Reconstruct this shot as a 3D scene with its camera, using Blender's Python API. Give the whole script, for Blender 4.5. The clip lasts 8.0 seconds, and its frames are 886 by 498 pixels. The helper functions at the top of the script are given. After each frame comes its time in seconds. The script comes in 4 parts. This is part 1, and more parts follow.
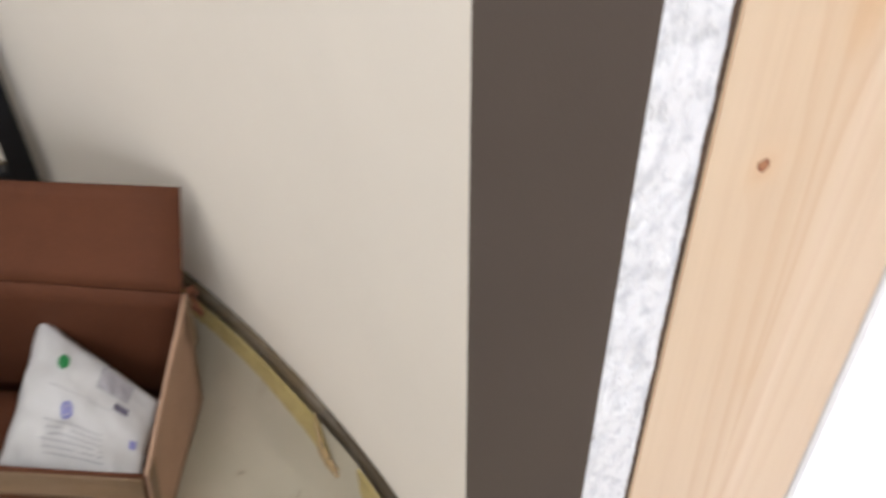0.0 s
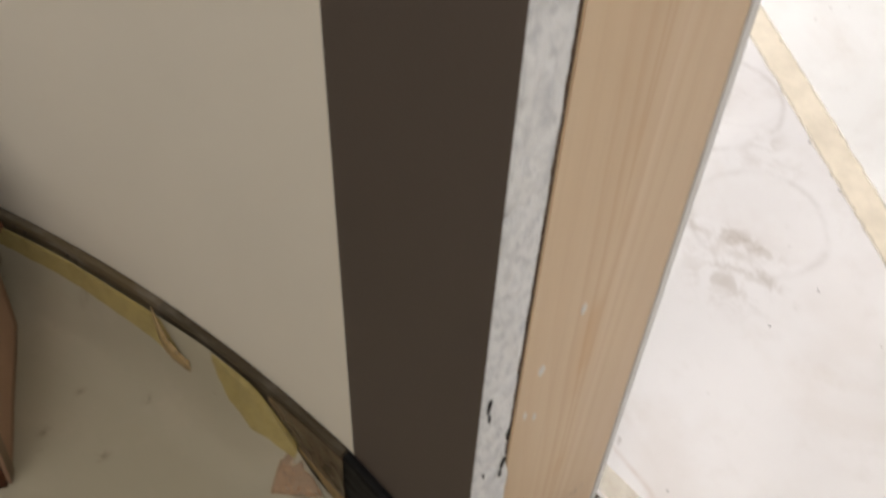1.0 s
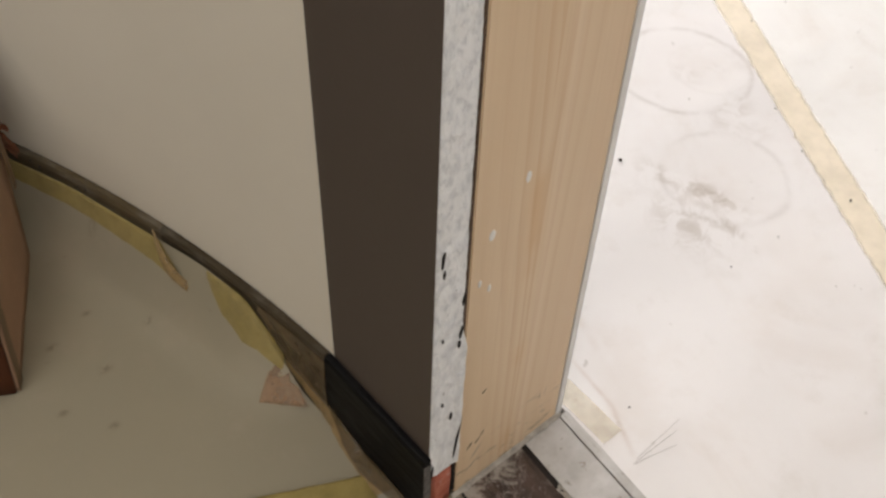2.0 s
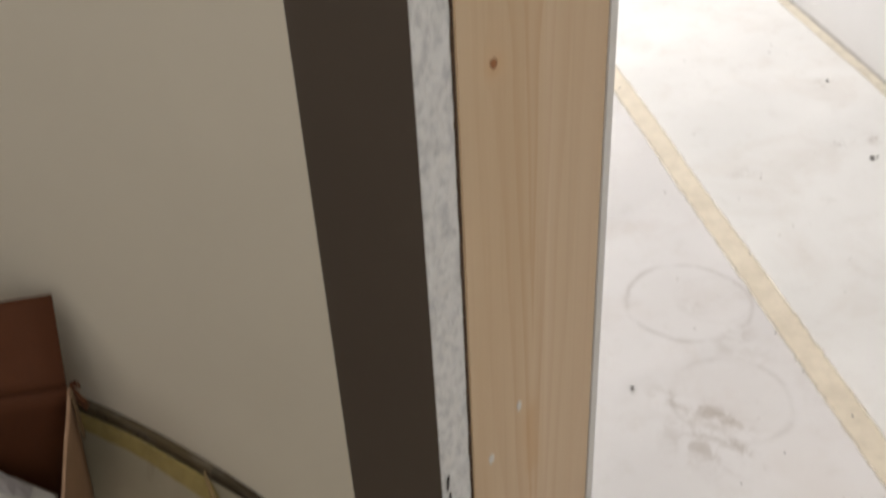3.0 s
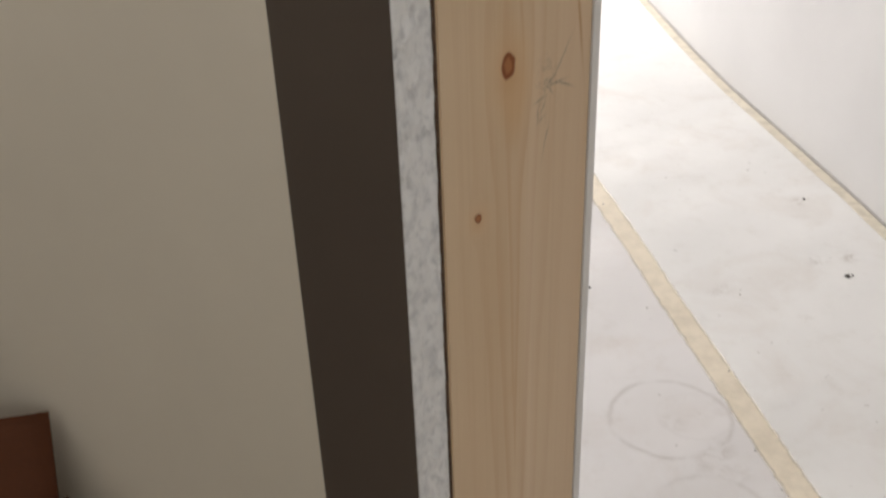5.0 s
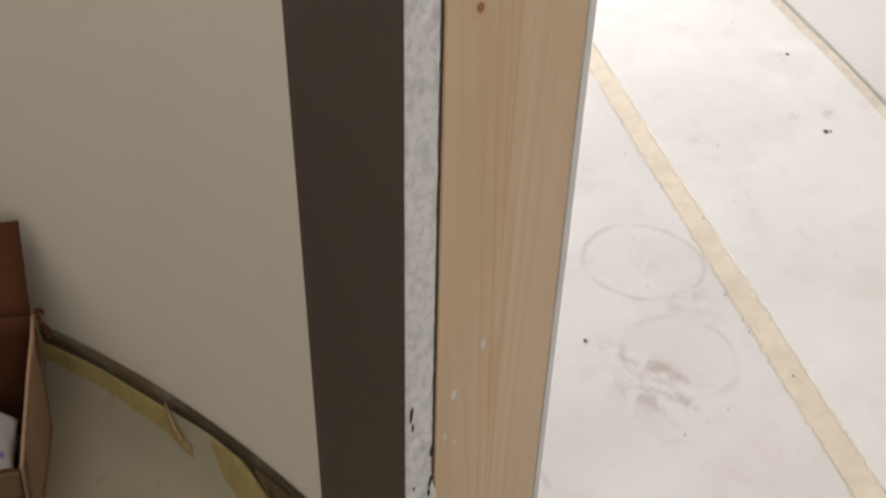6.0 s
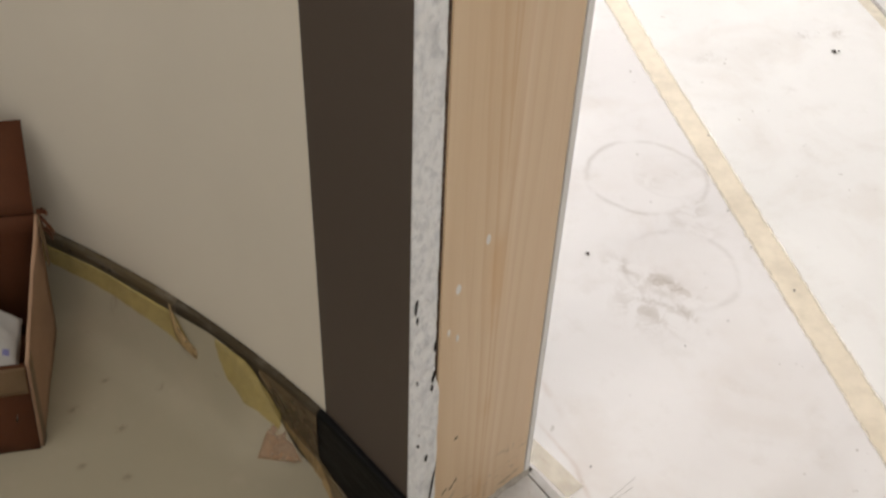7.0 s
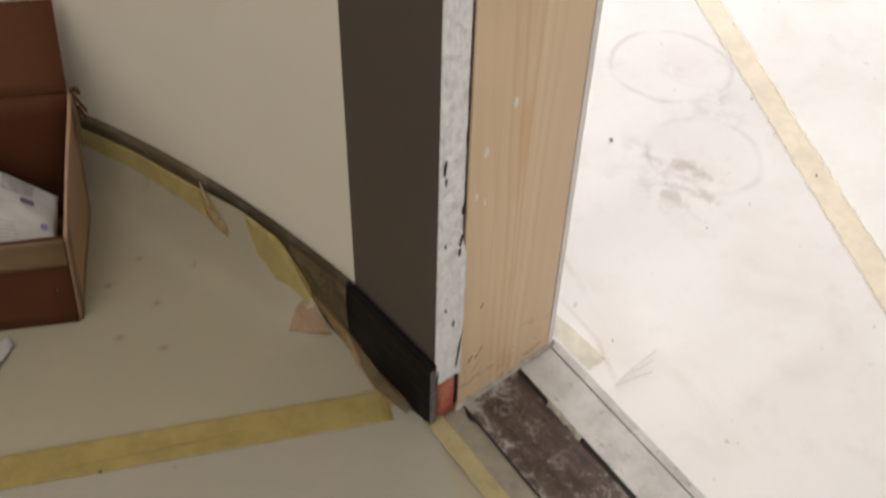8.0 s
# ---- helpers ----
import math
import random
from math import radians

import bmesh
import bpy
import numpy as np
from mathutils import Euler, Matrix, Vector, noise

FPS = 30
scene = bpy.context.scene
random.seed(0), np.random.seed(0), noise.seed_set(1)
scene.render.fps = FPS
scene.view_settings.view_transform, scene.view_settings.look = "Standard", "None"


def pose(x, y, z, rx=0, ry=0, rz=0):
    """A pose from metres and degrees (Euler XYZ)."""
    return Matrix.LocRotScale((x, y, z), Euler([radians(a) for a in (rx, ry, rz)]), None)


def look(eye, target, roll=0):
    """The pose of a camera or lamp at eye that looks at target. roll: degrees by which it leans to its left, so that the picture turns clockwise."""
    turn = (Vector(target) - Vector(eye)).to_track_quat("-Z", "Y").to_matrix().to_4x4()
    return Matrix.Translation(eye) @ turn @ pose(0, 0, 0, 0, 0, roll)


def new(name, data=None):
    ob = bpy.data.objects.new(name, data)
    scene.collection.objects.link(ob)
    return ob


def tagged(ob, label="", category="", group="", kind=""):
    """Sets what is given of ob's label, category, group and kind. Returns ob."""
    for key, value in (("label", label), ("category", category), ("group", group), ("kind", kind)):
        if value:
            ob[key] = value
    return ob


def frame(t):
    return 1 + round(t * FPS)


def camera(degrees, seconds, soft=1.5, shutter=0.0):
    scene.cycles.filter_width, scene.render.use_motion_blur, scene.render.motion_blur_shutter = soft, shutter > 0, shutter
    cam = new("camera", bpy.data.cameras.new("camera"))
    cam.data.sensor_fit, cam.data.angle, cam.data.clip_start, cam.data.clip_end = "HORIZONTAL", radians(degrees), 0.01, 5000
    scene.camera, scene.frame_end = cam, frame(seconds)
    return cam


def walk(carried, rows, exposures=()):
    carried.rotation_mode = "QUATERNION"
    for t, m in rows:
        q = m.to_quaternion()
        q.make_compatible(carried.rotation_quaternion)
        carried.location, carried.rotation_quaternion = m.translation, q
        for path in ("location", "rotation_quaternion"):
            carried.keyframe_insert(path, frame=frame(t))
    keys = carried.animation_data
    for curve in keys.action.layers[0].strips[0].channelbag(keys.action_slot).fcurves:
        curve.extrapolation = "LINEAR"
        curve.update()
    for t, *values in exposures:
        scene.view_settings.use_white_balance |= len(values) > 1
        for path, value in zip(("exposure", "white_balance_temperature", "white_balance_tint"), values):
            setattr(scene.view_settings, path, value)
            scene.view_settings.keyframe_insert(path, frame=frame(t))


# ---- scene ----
cam = camera(45.9, 8.0, 2.5, 0.5)
PATH = [
    (0, (-0.205, -0.255, 1.096), (0.366, 0.998, -0.354), -0.8),
    (0.5, (-0.246, -0.239, 1.061), (0.585, 0.837, -0.406), 1.3),
    (1, (-0.265, -0.232, 1.021), (0.591, 0.668, -0.547), 2.9),
    (1.2, (-0.264, -0.242, 0.997), (0.606, 0.622, -0.584), 3.2),
    (2.3, (-0.354, -0.427, 1.027), (0.546, 0.645, -0.402), 0.7),
    (2.5, (-0.353, -0.448, 1.052), (0.574, 0.702, -0.295), -0.9),
    (3, (-0.366, -0.491, 1.105), (0.625, 0.786, -0.072), -3.3),
    (3.5, (-0.366, -0.5, 1.155), (0.684, 0.864, 0.138), -4.3),
    (4, (-0.371, -0.513, 1.176), (0.717, 0.845, 0.189), -4.3),
    (4.2, (-0.363, -0.505, 1.18), (0.731, 0.867, 0.22), -4.1),
    (5.3, (-0.385, -0.512, 1.148), (0.679, 0.791, 0.066), -1.4),
    (5.5, (-0.389, -0.51, 1.134), (0.671, 0.76, 0.009), -1.0),
    (6, (-0.402, -0.503, 1.108), (0.632, 0.678, -0.132), 1.5),
    (6.5, (-0.41, -0.505, 1.095), (0.593, 0.643, -0.2), 1.6),
    (7, (-0.421, -0.516, 1.077), (0.566, 0.601, -0.257), 2.4),
    (7.5, (-0.441, -0.548, 1.067), (0.49, 0.579, -0.298), 1.2),
    (8, (-0.463, -0.554, 1.053), (0.432, 0.504, -0.389), 1.6),
]

EXPOSURES = [
    (0, 1.2, 5800, 13), (0.5, 0.80, 5900, 14), (1, 0.2, 6400, 11), (1.2, 0.15, 6500, 11), (2.3, 0.18, 6500, 11), (2.5, 0.17, 6500, 11), (3, -0.2, 6500, 10), (3.5, -0.42, 6500, 11),
    (4, -0.5, 6500, 11), (5.3, -0.36, 6500, 11), (5.5, -0.3, 6500, 11), (6, -0.14, 6500, 11), (6.5, 0.02, 6500, 11), (7.5, 0.18, 6500, 10), (8, 0.26, 6500, 10)]
walk(cam, [(t, look(eye, target, roll)) for t, eye, target, roll in PATH], EXPOSURES)

# ---- light ----
world = bpy.data.worlds.new("sky")
world.use_nodes = True
scene.world = world
wn = world.node_tree
sky = wn.nodes.new("ShaderNodeTexSky")
sky.sky_type = 'NISHITA'
sky.sun_disc = False
sky.sun_elevation, sky.sun_rotation = radians(40), radians(150)
wn.links.new(sky.outputs[0], wn.nodes["Background"].inputs[0])
wn.nodes["Background"].inputs[1].default_value = 0.08


def window_light(name, at, to, width, height, watts, colour):
    """Area lamp that stands in for sky light through an opening."""
    data = bpy.data.lights.new(name, 'AREA')
    data.shape, data.size, data.size_y = 'RECTANGLE', width, height
    data.energy, data.color = watts, colour
    ob = new(name, data)
    ob.matrix_world = look(at, to)
    return ob


# the window wall of the bright room leans across the plan; its direction and its side towards the room
WD, WN = Vector((0.52, 0.854, 0)), Vector((-0.854, 0.52, 0))
W0 = Vector((1.6, 0.395, 0))
RIGHT_WATTS, SIDE_WATTS, TOP_FILL_WATTS = 120, 9, 15.5
window_light("window_light_bright_room", (2.55, 3.77, 1.45), (2.3, 2.77, 1.25), 1.7, 1.8, RIGHT_WATTS, (1.0, 0.97, 0.95))
# an unseen rooflight and small end window, added to brighten the dim room
window_light("unseen_window_light_dim_room", (-0.85, -2.17, 1.55), (-0.6, -0.2, 0.6), 1.1, 0.9, SIDE_WATTS, (1.0, 0.93, 0.83))
window_light("top_fill_dim_room", (-0.9, -0.15, 2.66), (-0.9, -0.149, 0.0), 1.1, 1.1, TOP_FILL_WATTS, (1.0, 0.93, 0.83))


# ---- materials ----
class Nodes:
    """Short-hand to write a node material."""

    def __init__(self, name):
        self.mat = bpy.data.materials.new(name)
        self.mat.use_nodes = True
        self.tree = self.mat.node_tree
        self.bsdf = self.tree.nodes["Principled BSDF"]
        self.co = self.tree.nodes.new("ShaderNodeTexCoord").outputs["Object"]

    def put(self, socket, value):
        if hasattr(value, "is_linked"):
            self.tree.links.new(value, socket)
        elif isinstance(value, (tuple, list)) and len(value) == 3 and socket.type == 'RGBA':
            socket.default_value = (*value, 1)
        else:
            socket.default_value = value

    def m(self, op, a, b=0.0, c=0.0):
        n = self.tree.nodes.new("ShaderNodeMath")
        n.operation = op
        for k, v in enumerate((a, b, c)):
            self.put(n.inputs[k], v)
        return n.outputs[0]

    def scale(self, sx, sy, sz, co=None):
        n = self.tree.nodes.new("ShaderNodeMapping")
        self.put(n.inputs[0], co or self.co)
        n.inputs[3].default_value = (sx, sy, sz)
        return n.outputs[0]

    def noise(self, scale, detail=4, rough=0.55, co=None, distort=0.0):
        n = self.tree.nodes.new("ShaderNodeTexNoise")
        self.put(n.inputs["Vector"], co or self.co)
        n.inputs["Scale"].default_value = scale
        n.inputs["Detail"].default_value = detail
        n.inputs["Roughness"].default_value = rough
        n.inputs["Distortion"].default_value = distort
        return n.outputs[0]

    def step(self, v, lo, hi, a=0.0, b=1.0):
        n = self.tree.nodes.new("ShaderNodeMapRange")
        n.interpolation_type = 'SMOOTHSTEP'
        for k, x in enumerate((v, lo, hi, a, b)):
            self.put(n.inputs[k], x)
        return n.outputs[0]

    def mix(self, f, a, b):
        n = self.tree.nodes.new("ShaderNodeMix")
        n.data_type = 'RGBA'
        self.put(n.inputs[0], f), self.put(n.inputs[6], a), self.put(n.inputs[7], b)
        return n.outputs[2]

    def xyz(self, co=None):
        n = self.tree.nodes.new("ShaderNodeSeparateXYZ")
        self.put(n.inputs[0], co or self.co)
        return n.outputs

    def bump(self, height, strength, distance):
        n = self.tree.nodes.new("ShaderNodeBump")
        n.inputs["Strength"].default_value, n.inputs["Distance"].default_value = strength, distance
        self.put(n.inputs["Height"], height)
        old = self.bsdf.inputs["Normal"]
        if old.is_linked:
            self.tree.links.new(old.links[0].from_socket, n.inputs["Normal"])
        self.tree.links.new(n.outputs[0], old)

    def gauss(self, x, z, cx, cz, wx, wz):
        """A soft spot round (cx, cz), 1 at its middle."""
        dx = self.m('DIVIDE', self.m('SUBTRACT', x, cx), wx)
        dz = self.m('DIVIDE', self.m('SUBTRACT', z, cz), wz)
        r = self.m('ADD', self.m('MULTIPLY', dx, dx), self.m('MULTIPLY', dz, dz))
        return self.m('POWER', 2.718, self.m('MULTIPLY', r, -1.0))

    def done(self, colour, rough=0.6, spec=0.3, metal=0.0):
        b = self.bsdf
        self.put(b.inputs["Base Color"], colour), self.put(b.inputs["Roughness"], rough)
        b.inputs["Specular IOR Level"].default_value, b.inputs["Metallic"].default_value = spec, metal
        return self.mat


def paint(name, colour, rough=0.6, mottle=0.06, peel=0.25):
    n = Nodes(name)
    big, fine = n.noise(3.2, 3), n.noise(260, 3)
    dark = tuple(c * (1 - mottle * 2) for c in colour)
    col = n.mix(n.step(big, 0.3, 0.7), dark, colour)
    n.bump(fine, peel, 0.0006)
    return n.done(col, rough, 0.3)


def pine():
    """Planed pine: straight stripes that flow round the knots."""
    n = Nodes("pine_wood")
    x, y, z = n.xyz()
    knots = [(0.099, 0.895, 0.0075, 0.0108), (0.068, 0.784, 0.0035, 0.0045)]
    wob = n.noise(1.0, 2, 0.5, n.scale(6, 6, 1.6))
    u = n.m('ADD', x, n.m('MULTIPLY', n.m('SUBTRACT', wob, 0.5), 0.022))
    kx_ = n.m('ADD', x, n.m('MULTIPLY', n.m('SUBTRACT', n.noise(130, 3), 0.5), 0.006))
    kz_ = n.m('ADD', z, n.m('MULTIPLY', n.m('SUBTRACT', n.noise(110, 3), 0.5), 0.008))
    for kx, kz, w, h in knots:
        g = n.gauss(x, z, kx, kz, w * 3.2, h * 6)
        side = n.m('DIVIDE', n.m('SUBTRACT', x, kx), w * 3)
        u = n.m('SUBTRACT', u, n.m('MULTIPLY', n.m('MULTIPLY', g, side), 0.016))
    # cathedral figure up the middle of the board, plainer flanks
    mid = n.m('ABSOLUTE', n.m('SUBTRACT', u, 0.107))
    band = n.gauss(u, z, 0.107, 0.6, 0.030, 9.0)
    ring = n.m('SUBTRACT', n.m('MULTIPLY', n.m('POWER', mid, 0.72), 30.0), n.m('MULTIPLY', z, 2.0))
    saw = n.m('FRACT', n.m('ADD', ring, n.m('MULTIPLY', n.noise(1, 2, 0.5, n.scale(22, 22, 1.4)), 1.5)))
    late = n.m('MULTIPLY', n.step(saw, 0.30, 0.90), n.step(saw, 0.90, 0.99, 1.0, 0.0))
    lines = n.step(n.noise(1.0, 3, 0.6, n.scale(310, 310, 1.1)), 0.52, 0.70)
    fibre = n.noise(1.0, 5, 0.65, n.scale(900, 900, 9))
    warm = n.noise(1.0, 2, 0.5, n.scale(14, 14, 1.1))
    col = n.mix(n.step(warm, 0.3, 0.72), (0.645, 0.485, 0.31), (0.72, 0.57, 0.395))
    col = n.mix(n.m('MULTIPLY', n.step(x, 0.10, 0.17), 0.45), col, (0.69, 0.53, 0.37))
    col = n.mix(n.m('MULTIPLY', late, n.m('ADD', 0.07, n.m('MULTIPLY', band, 0.34))), col, (0.56, 0.34, 0.18))
    col = n.mix(n.m('MULTIPLY', lines, n.m('ADD', 0.10, n.m('MULTIPLY', band, 0.30))), col, (0.53, 0.355, 0.215))
    flame = n.m('MULTIPLY', n.gauss(u, z, 0.105, 0.6, 0.0085, 9.0), n.step(n.noise(1.0, 2, 0.5, n.scale(9, 9, 6.5)), 0.47, 0.62))
    col = n.mix(n.m('MULTIPLY', flame, 0.5), col, (0.60, 0.355, 0.15))
    pale = n.m('MULTIPLY', n.gauss(u, z, 0.124, 0.6, 0.006, 9.0), n.step(warm, 0.3, 0.6))
    col = n.mix(n.m('MULTIPLY', pale, 0.22), col, (0.80, 0.66, 0.52))
    col = n.mix(n.m('MULTIPLY', n.step(fibre, 0.45, 0.75), 0.22), col, (0.82, 0.66, 0.48))
    for kx, kz, w, h in knots:
        halo = n.gauss(kx_, kz_, kx, kz - h * 0.5, w * 1.9, h * 2.0)
        core = n.gauss(kx_, kz_, kx, kz, w, h)
        col = n.mix(n.m('MULTIPLY', n.gauss(kx_, kz_, kx, kz - h * 0.6, w * 3.0, h * 2.6), 0.35), col, (0.86, 0.66, 0.42))
        col = n.mix(n.m('MULTIPLY', halo, 0.42), col, (0.50, 0.27, 0.11))
        col = n.mix(n.step(core, 0.36, 0.52), col, (0.24, 0.075, 0.022))
        col = n.mix(n.m('MULTIPLY', n.step(core, 0.72, 0.85), 0.55), col, (0.50, 0.23, 0.085))
    # pencil: strokes given by their middle, half length, half width and turn
    for cx, cz, half, thin, turn in ((0.1525, 0.8865, 0.0150, 0.0006, 1.01), (0.1480, 0.8690, 0.0075, 0.0009, 0.05), (0.1560, 0.8655, 0.0085, 0.0007, -0.45), (0.1410, 0.8720, 0.0050, 0.0007, 0.7),
                                     (0.1400, 0.8655, 0.0050, 0.0008, -0.9), (0.1310, 0.8600, 0.0060, 0.0006, 0.25), (0.1340, 0.8530, 0.0062, 0.0006, 1.2), (0.1285, 0.8480, 0.0065, 0.0006, 1.5),
                                     (0.1325, 0.8440, 0.0045, 0.0005, 0.5), (0.1370, 0.8250, 0.0120, 0.0004, 1.35),
                                     (0.1780, 0.0700, 0.0080, 0.0005, 0.10), (0.1870, 0.0660, 0.0060, 0.0006, 1.45), (0.1500, 0.0780, 0.0070, 0.0005, 1.40), (0.1580, 0.0800, 0.0060, 0.0005, 1.55),
                                     (0.0620, 0.0620, 0.0100, 0.0016, 0.95), (0.0580, 0.0400, 0.0120, 0.0014, 0.70)):
        dx, dz = n.m('SUBTRACT', kx_, cx), n.m('SUBTRACT', z, cz)
        ax = n.m('ADD', n.m('MULTIPLY', dx, math.cos(turn)), n.m('MULTIPLY', dz, math.sin(turn)))
        ay = n.m('SUBTRACT', n.m('MULTIPLY', dz, math.cos(turn)), n.m('MULTIPLY', dx, math.sin(turn)))
        col = n.mix(n.m('MULTIPLY', n.gauss(ax, ay, 0.0, 0.0, half, thin), 0.62), col, (0.17, 0.16, 0.14))
    # resin streak, pencil smudge and dirt near the bottom
    col = n.mix(n.m('MULTIPLY', n.gauss(n.m('ADD', x, n.m('MULTIPLY', n.m('SUBTRACT', z, 0.905), 0.13)), z, 0.1715, 0.915, 0.0013, 0.034), 0.7), col, (0.42, 0.20, 0.06))
    smear = n.m('MULTIPLY', n.gauss(x, z, 0.137, 0.868, 0.010, 0.022), n.step(n.noise(95, 5, 0.7, None, 1.5), 0.50, 0.62))
    col = n.mix(n.m('MULTIPLY', smear, 0.4), col, (0.16, 0.15, 0.13))
    foot = n.m('MULTIPLY', n.step(z, 0.02, 0.12, 1.0, 0.0), n.step(n.noise(1.0, 5, 0.72, n.scale(30, 30, 70), 0.6), 0.56, 0.70))
    col = n.mix(n.m('MULTIPLY', foot, 0.75), col, (0.13, 0.10, 0.07))
    n.bump(fibre, 0.12, 0.0004)
    n.bump(late, 0.15, 0.0003)
    return n.done(col, n.step(warm, 0.2, 0.8, 0.42, 0.58), 0.35)


def plaster():
    n = Nodes("rough_plaster")
    x, y, z = n.xyz()
    a, b = n.noise(1.0, 4, 0.6, n.scale(130, 130, 85), 0.25), n.noise(420, 3, 0.5)
    lump = n.noise(1.0, 3, 0.5, n.scale(85, 85, 45), 0.3)
    col = n.mix(n.m('MAXIMUM', n.step(a, 0.30, 0.55), n.step(z, 0.2, 0.33, 0.7, 0.0)), (0.64, 0.66, 0.685), (0.85, 0.865, 0.88))
    col = n.mix(n.m('MULTIPLY', n.step(lump, 0.48, 0.68), 0.4), col, (0.55, 0.575, 0.61))
    n.bump(lump, 1.0, 0.006)
    pit = n.step(n.noise(1.0, 3, 0.6, n.scale(110, 110, 60)), 0.70, 0.76)
    col = n.mix(n.m('MULTIPLY', pit, 0.6), col, (0.13, 0.12, 0.11))
    n.bump(a, 0.8, 0.0026)
    n.bump(b, 0.5, 0.0006)
    return n.done(col, 0.9, 0.15)


def sheet(name, colour, dirt, stains=False, marks=()):
    """Coated paper laid over the floor, scuffed and dusty."""
    n = Nodes(name)
    x, y, z = n.xyz()
    big, mid, fine = n.noise(2.2, 4), n.noise(17, 5, 0.65), n.noise(480, 2)
    col = n.mix(n.step(big, 0.3, 0.75), tuple(c * 0.93 for c in colour), colour)
    col = n.mix(n.m('MULTIPLY', n.step(mid, 0.52, 0.75), dirt), col, (0.42, 0.36, 0.28))
    spots = n.m('MULTIPLY', n.step(n.noise(48, 2, 0.5), 0.70, 0.76), n.step(n.noise(5, 2), 0.48, 0.6))
    col = n.mix(n.m('MULTIPLY', spots, 0.5), col, (0.22, 0.19, 0.15))
    brown = n.step(n.noise(5.5, 4, 0.6, None, 0.5), 0.48, 0.72)
    col = n.mix(n.m('MULTIPLY', brown, 0.16), col, (0.50, 0.40, 0.31))
    for cx, cy, w in marks:
        spot = n.m('MULTIPLY', n.gauss(x, y, cx, cy, w, w * 0.7), n.step(n.noise(150, 3), 0.35, 0.55))
        col = n.mix(n.m('MULTIPLY', spot, 0.55), col, (0.15, 0.13, 0.10))
    if stains:
        rough_edge = n.noise(10, 4, 0.62)
        for cx, cy, r, sharp, amount in ((0.764, 0.314, 0.101, 0.0045, 0.34), (0.800, 0.292, 0.060, 0.004, 0.08), (0.632, 0.126, 0.088, 0.005, 0.22)):
            dx, dy = n.m('SUBTRACT', x, cx), n.m('SUBTRACT', y, cy)
            d = n.m('SQRT', n.m('ADD', n.m('MULTIPLY', dx, dx), n.m('MULTIPLY', dy, dy)))
            d = n.m('ADD', d, n.m('MULTIPLY', n.m('SUBTRACT', rough_edge, 0.5), 0.024))
            off = n.m('DIVIDE', n.m('SUBTRACT', d, r), sharp)
            line = n.m('POWER', 2.718, n.m('MULTIPLY', n.m('MULTIPLY', off, off), -1.0))
            broken = n.step(n.noise(13, 4, 0.65), 0.36, 0.64, 0.1, 1.0)
            col = n.mix(n.m('MULTIPLY', n.m('MULTIPLY', line, broken), amount), col, (0.33, 0.29, 0.25))
            disc = n.step(d, r * 0.4, r * 1.1, 0.10, 0.0)
            col = n.mix(disc, col, (0.55, 0.50, 0.46))
        blot = n.step(n.noise(34, 6, 0.68, None, 0.6), 0.42, 0.62, 0.0, 0.50)
        for cx, cy, wx, wy, amount in ((0.590, 0.126, 0.016, 0.026, 1.0), (0.596, 0.086, 0.012, 0.026, 0.9), (0.566, 0.058, 0.010, 0.035, 0.8), (0.574, 0.165, 0.014, 0.02, 0.6), (0.535, 0.12, 0.04, 0.05, 0.5), (0.525, 0.085, 0.035, 0.05, 0.5), (0.800, 0.283, 0.012, 0.014, 0.7), (0.571, 0.190, 0.010, 0.018, 0.35), (0.735, 0.165, 0.03, 0.03, 0.35),
                                       (0.745, 0.208, 0.040, 0.020, 0.7), (0.758, 0.306, 0.014, 0.018, 0.7), (0.860, 0.27, 0.02, 0.03, 0.3),
                                       (1.437, 0.396, 0.022, 0.016, 0.8), (1.377, 0.430, 0.022, 0.014, 0.8), (1.574, 0.604, 0.03, 0.016, 0.6), (1.145, 0.50, 0.03, 0.015, 0.55), (1.174, 0.328, 0.02, 0.012, 0.4), (0.56, 0.19, 0.02, 0.03, 0.45)):
            g = n.m('MULTIPLY', n.gauss(x, y, cx, cy, wx, wy), blot)
            col = n.mix(n.m('MULTIPLY', g, amount), col, (0.31, 0.25, 0.19))
        # the wet print in the lower ring, a bent smear with a ragged edge
        wx_ = n.m('ADD', x, n.m('MULTIPLY', n.m('SUBTRACT', n.noise(55, 4, 0.65), 0.5), 0.022))
        wy_ = n.m('ADD', y, n.m('MULTIPLY', n.m('SUBTRACT', n.noise(48, 4, 0.65, n.scale(1, 1, 1)), 0.5), 0.030))
        for cx, cy, w, h in ((0.586, 0.134, 0.013, 0.016), (0.592, 0.110, 0.009, 0.013), (0.598, 0.088, 0.008, 0.014)):
            col = n.mix(n.m('MULTIPLY', n.step(n.gauss(wx_, wy_, cx, cy, w, h), 0.25, 0.65), 0.30), col, (0.36, 0.30, 0.24))
        # long scuffs beside the jamb
        for cx, cy, half, thin, turn in ((0.249, 0.0, 0.036, 0.0028, 1.44), (0.2325, -0.056, 0.030, 0.0034, 1.14), (0.330, 0.16, 0.11, 0.005, 1.25)):
            dx, dy = n.m('SUBTRACT', x, cx), n.m('SUBTRACT', y, cy)
            ax = n.m('ADD', n.m('MULTIPLY', dx, math.cos(turn)), n.m('MULTIPLY', dy, math.sin(turn)))
            ay = n.m('SUBTRACT', n.m('MULTIPLY', dy, math.cos(turn)), n.m('MULTIPLY', dx, math.sin(turn)))
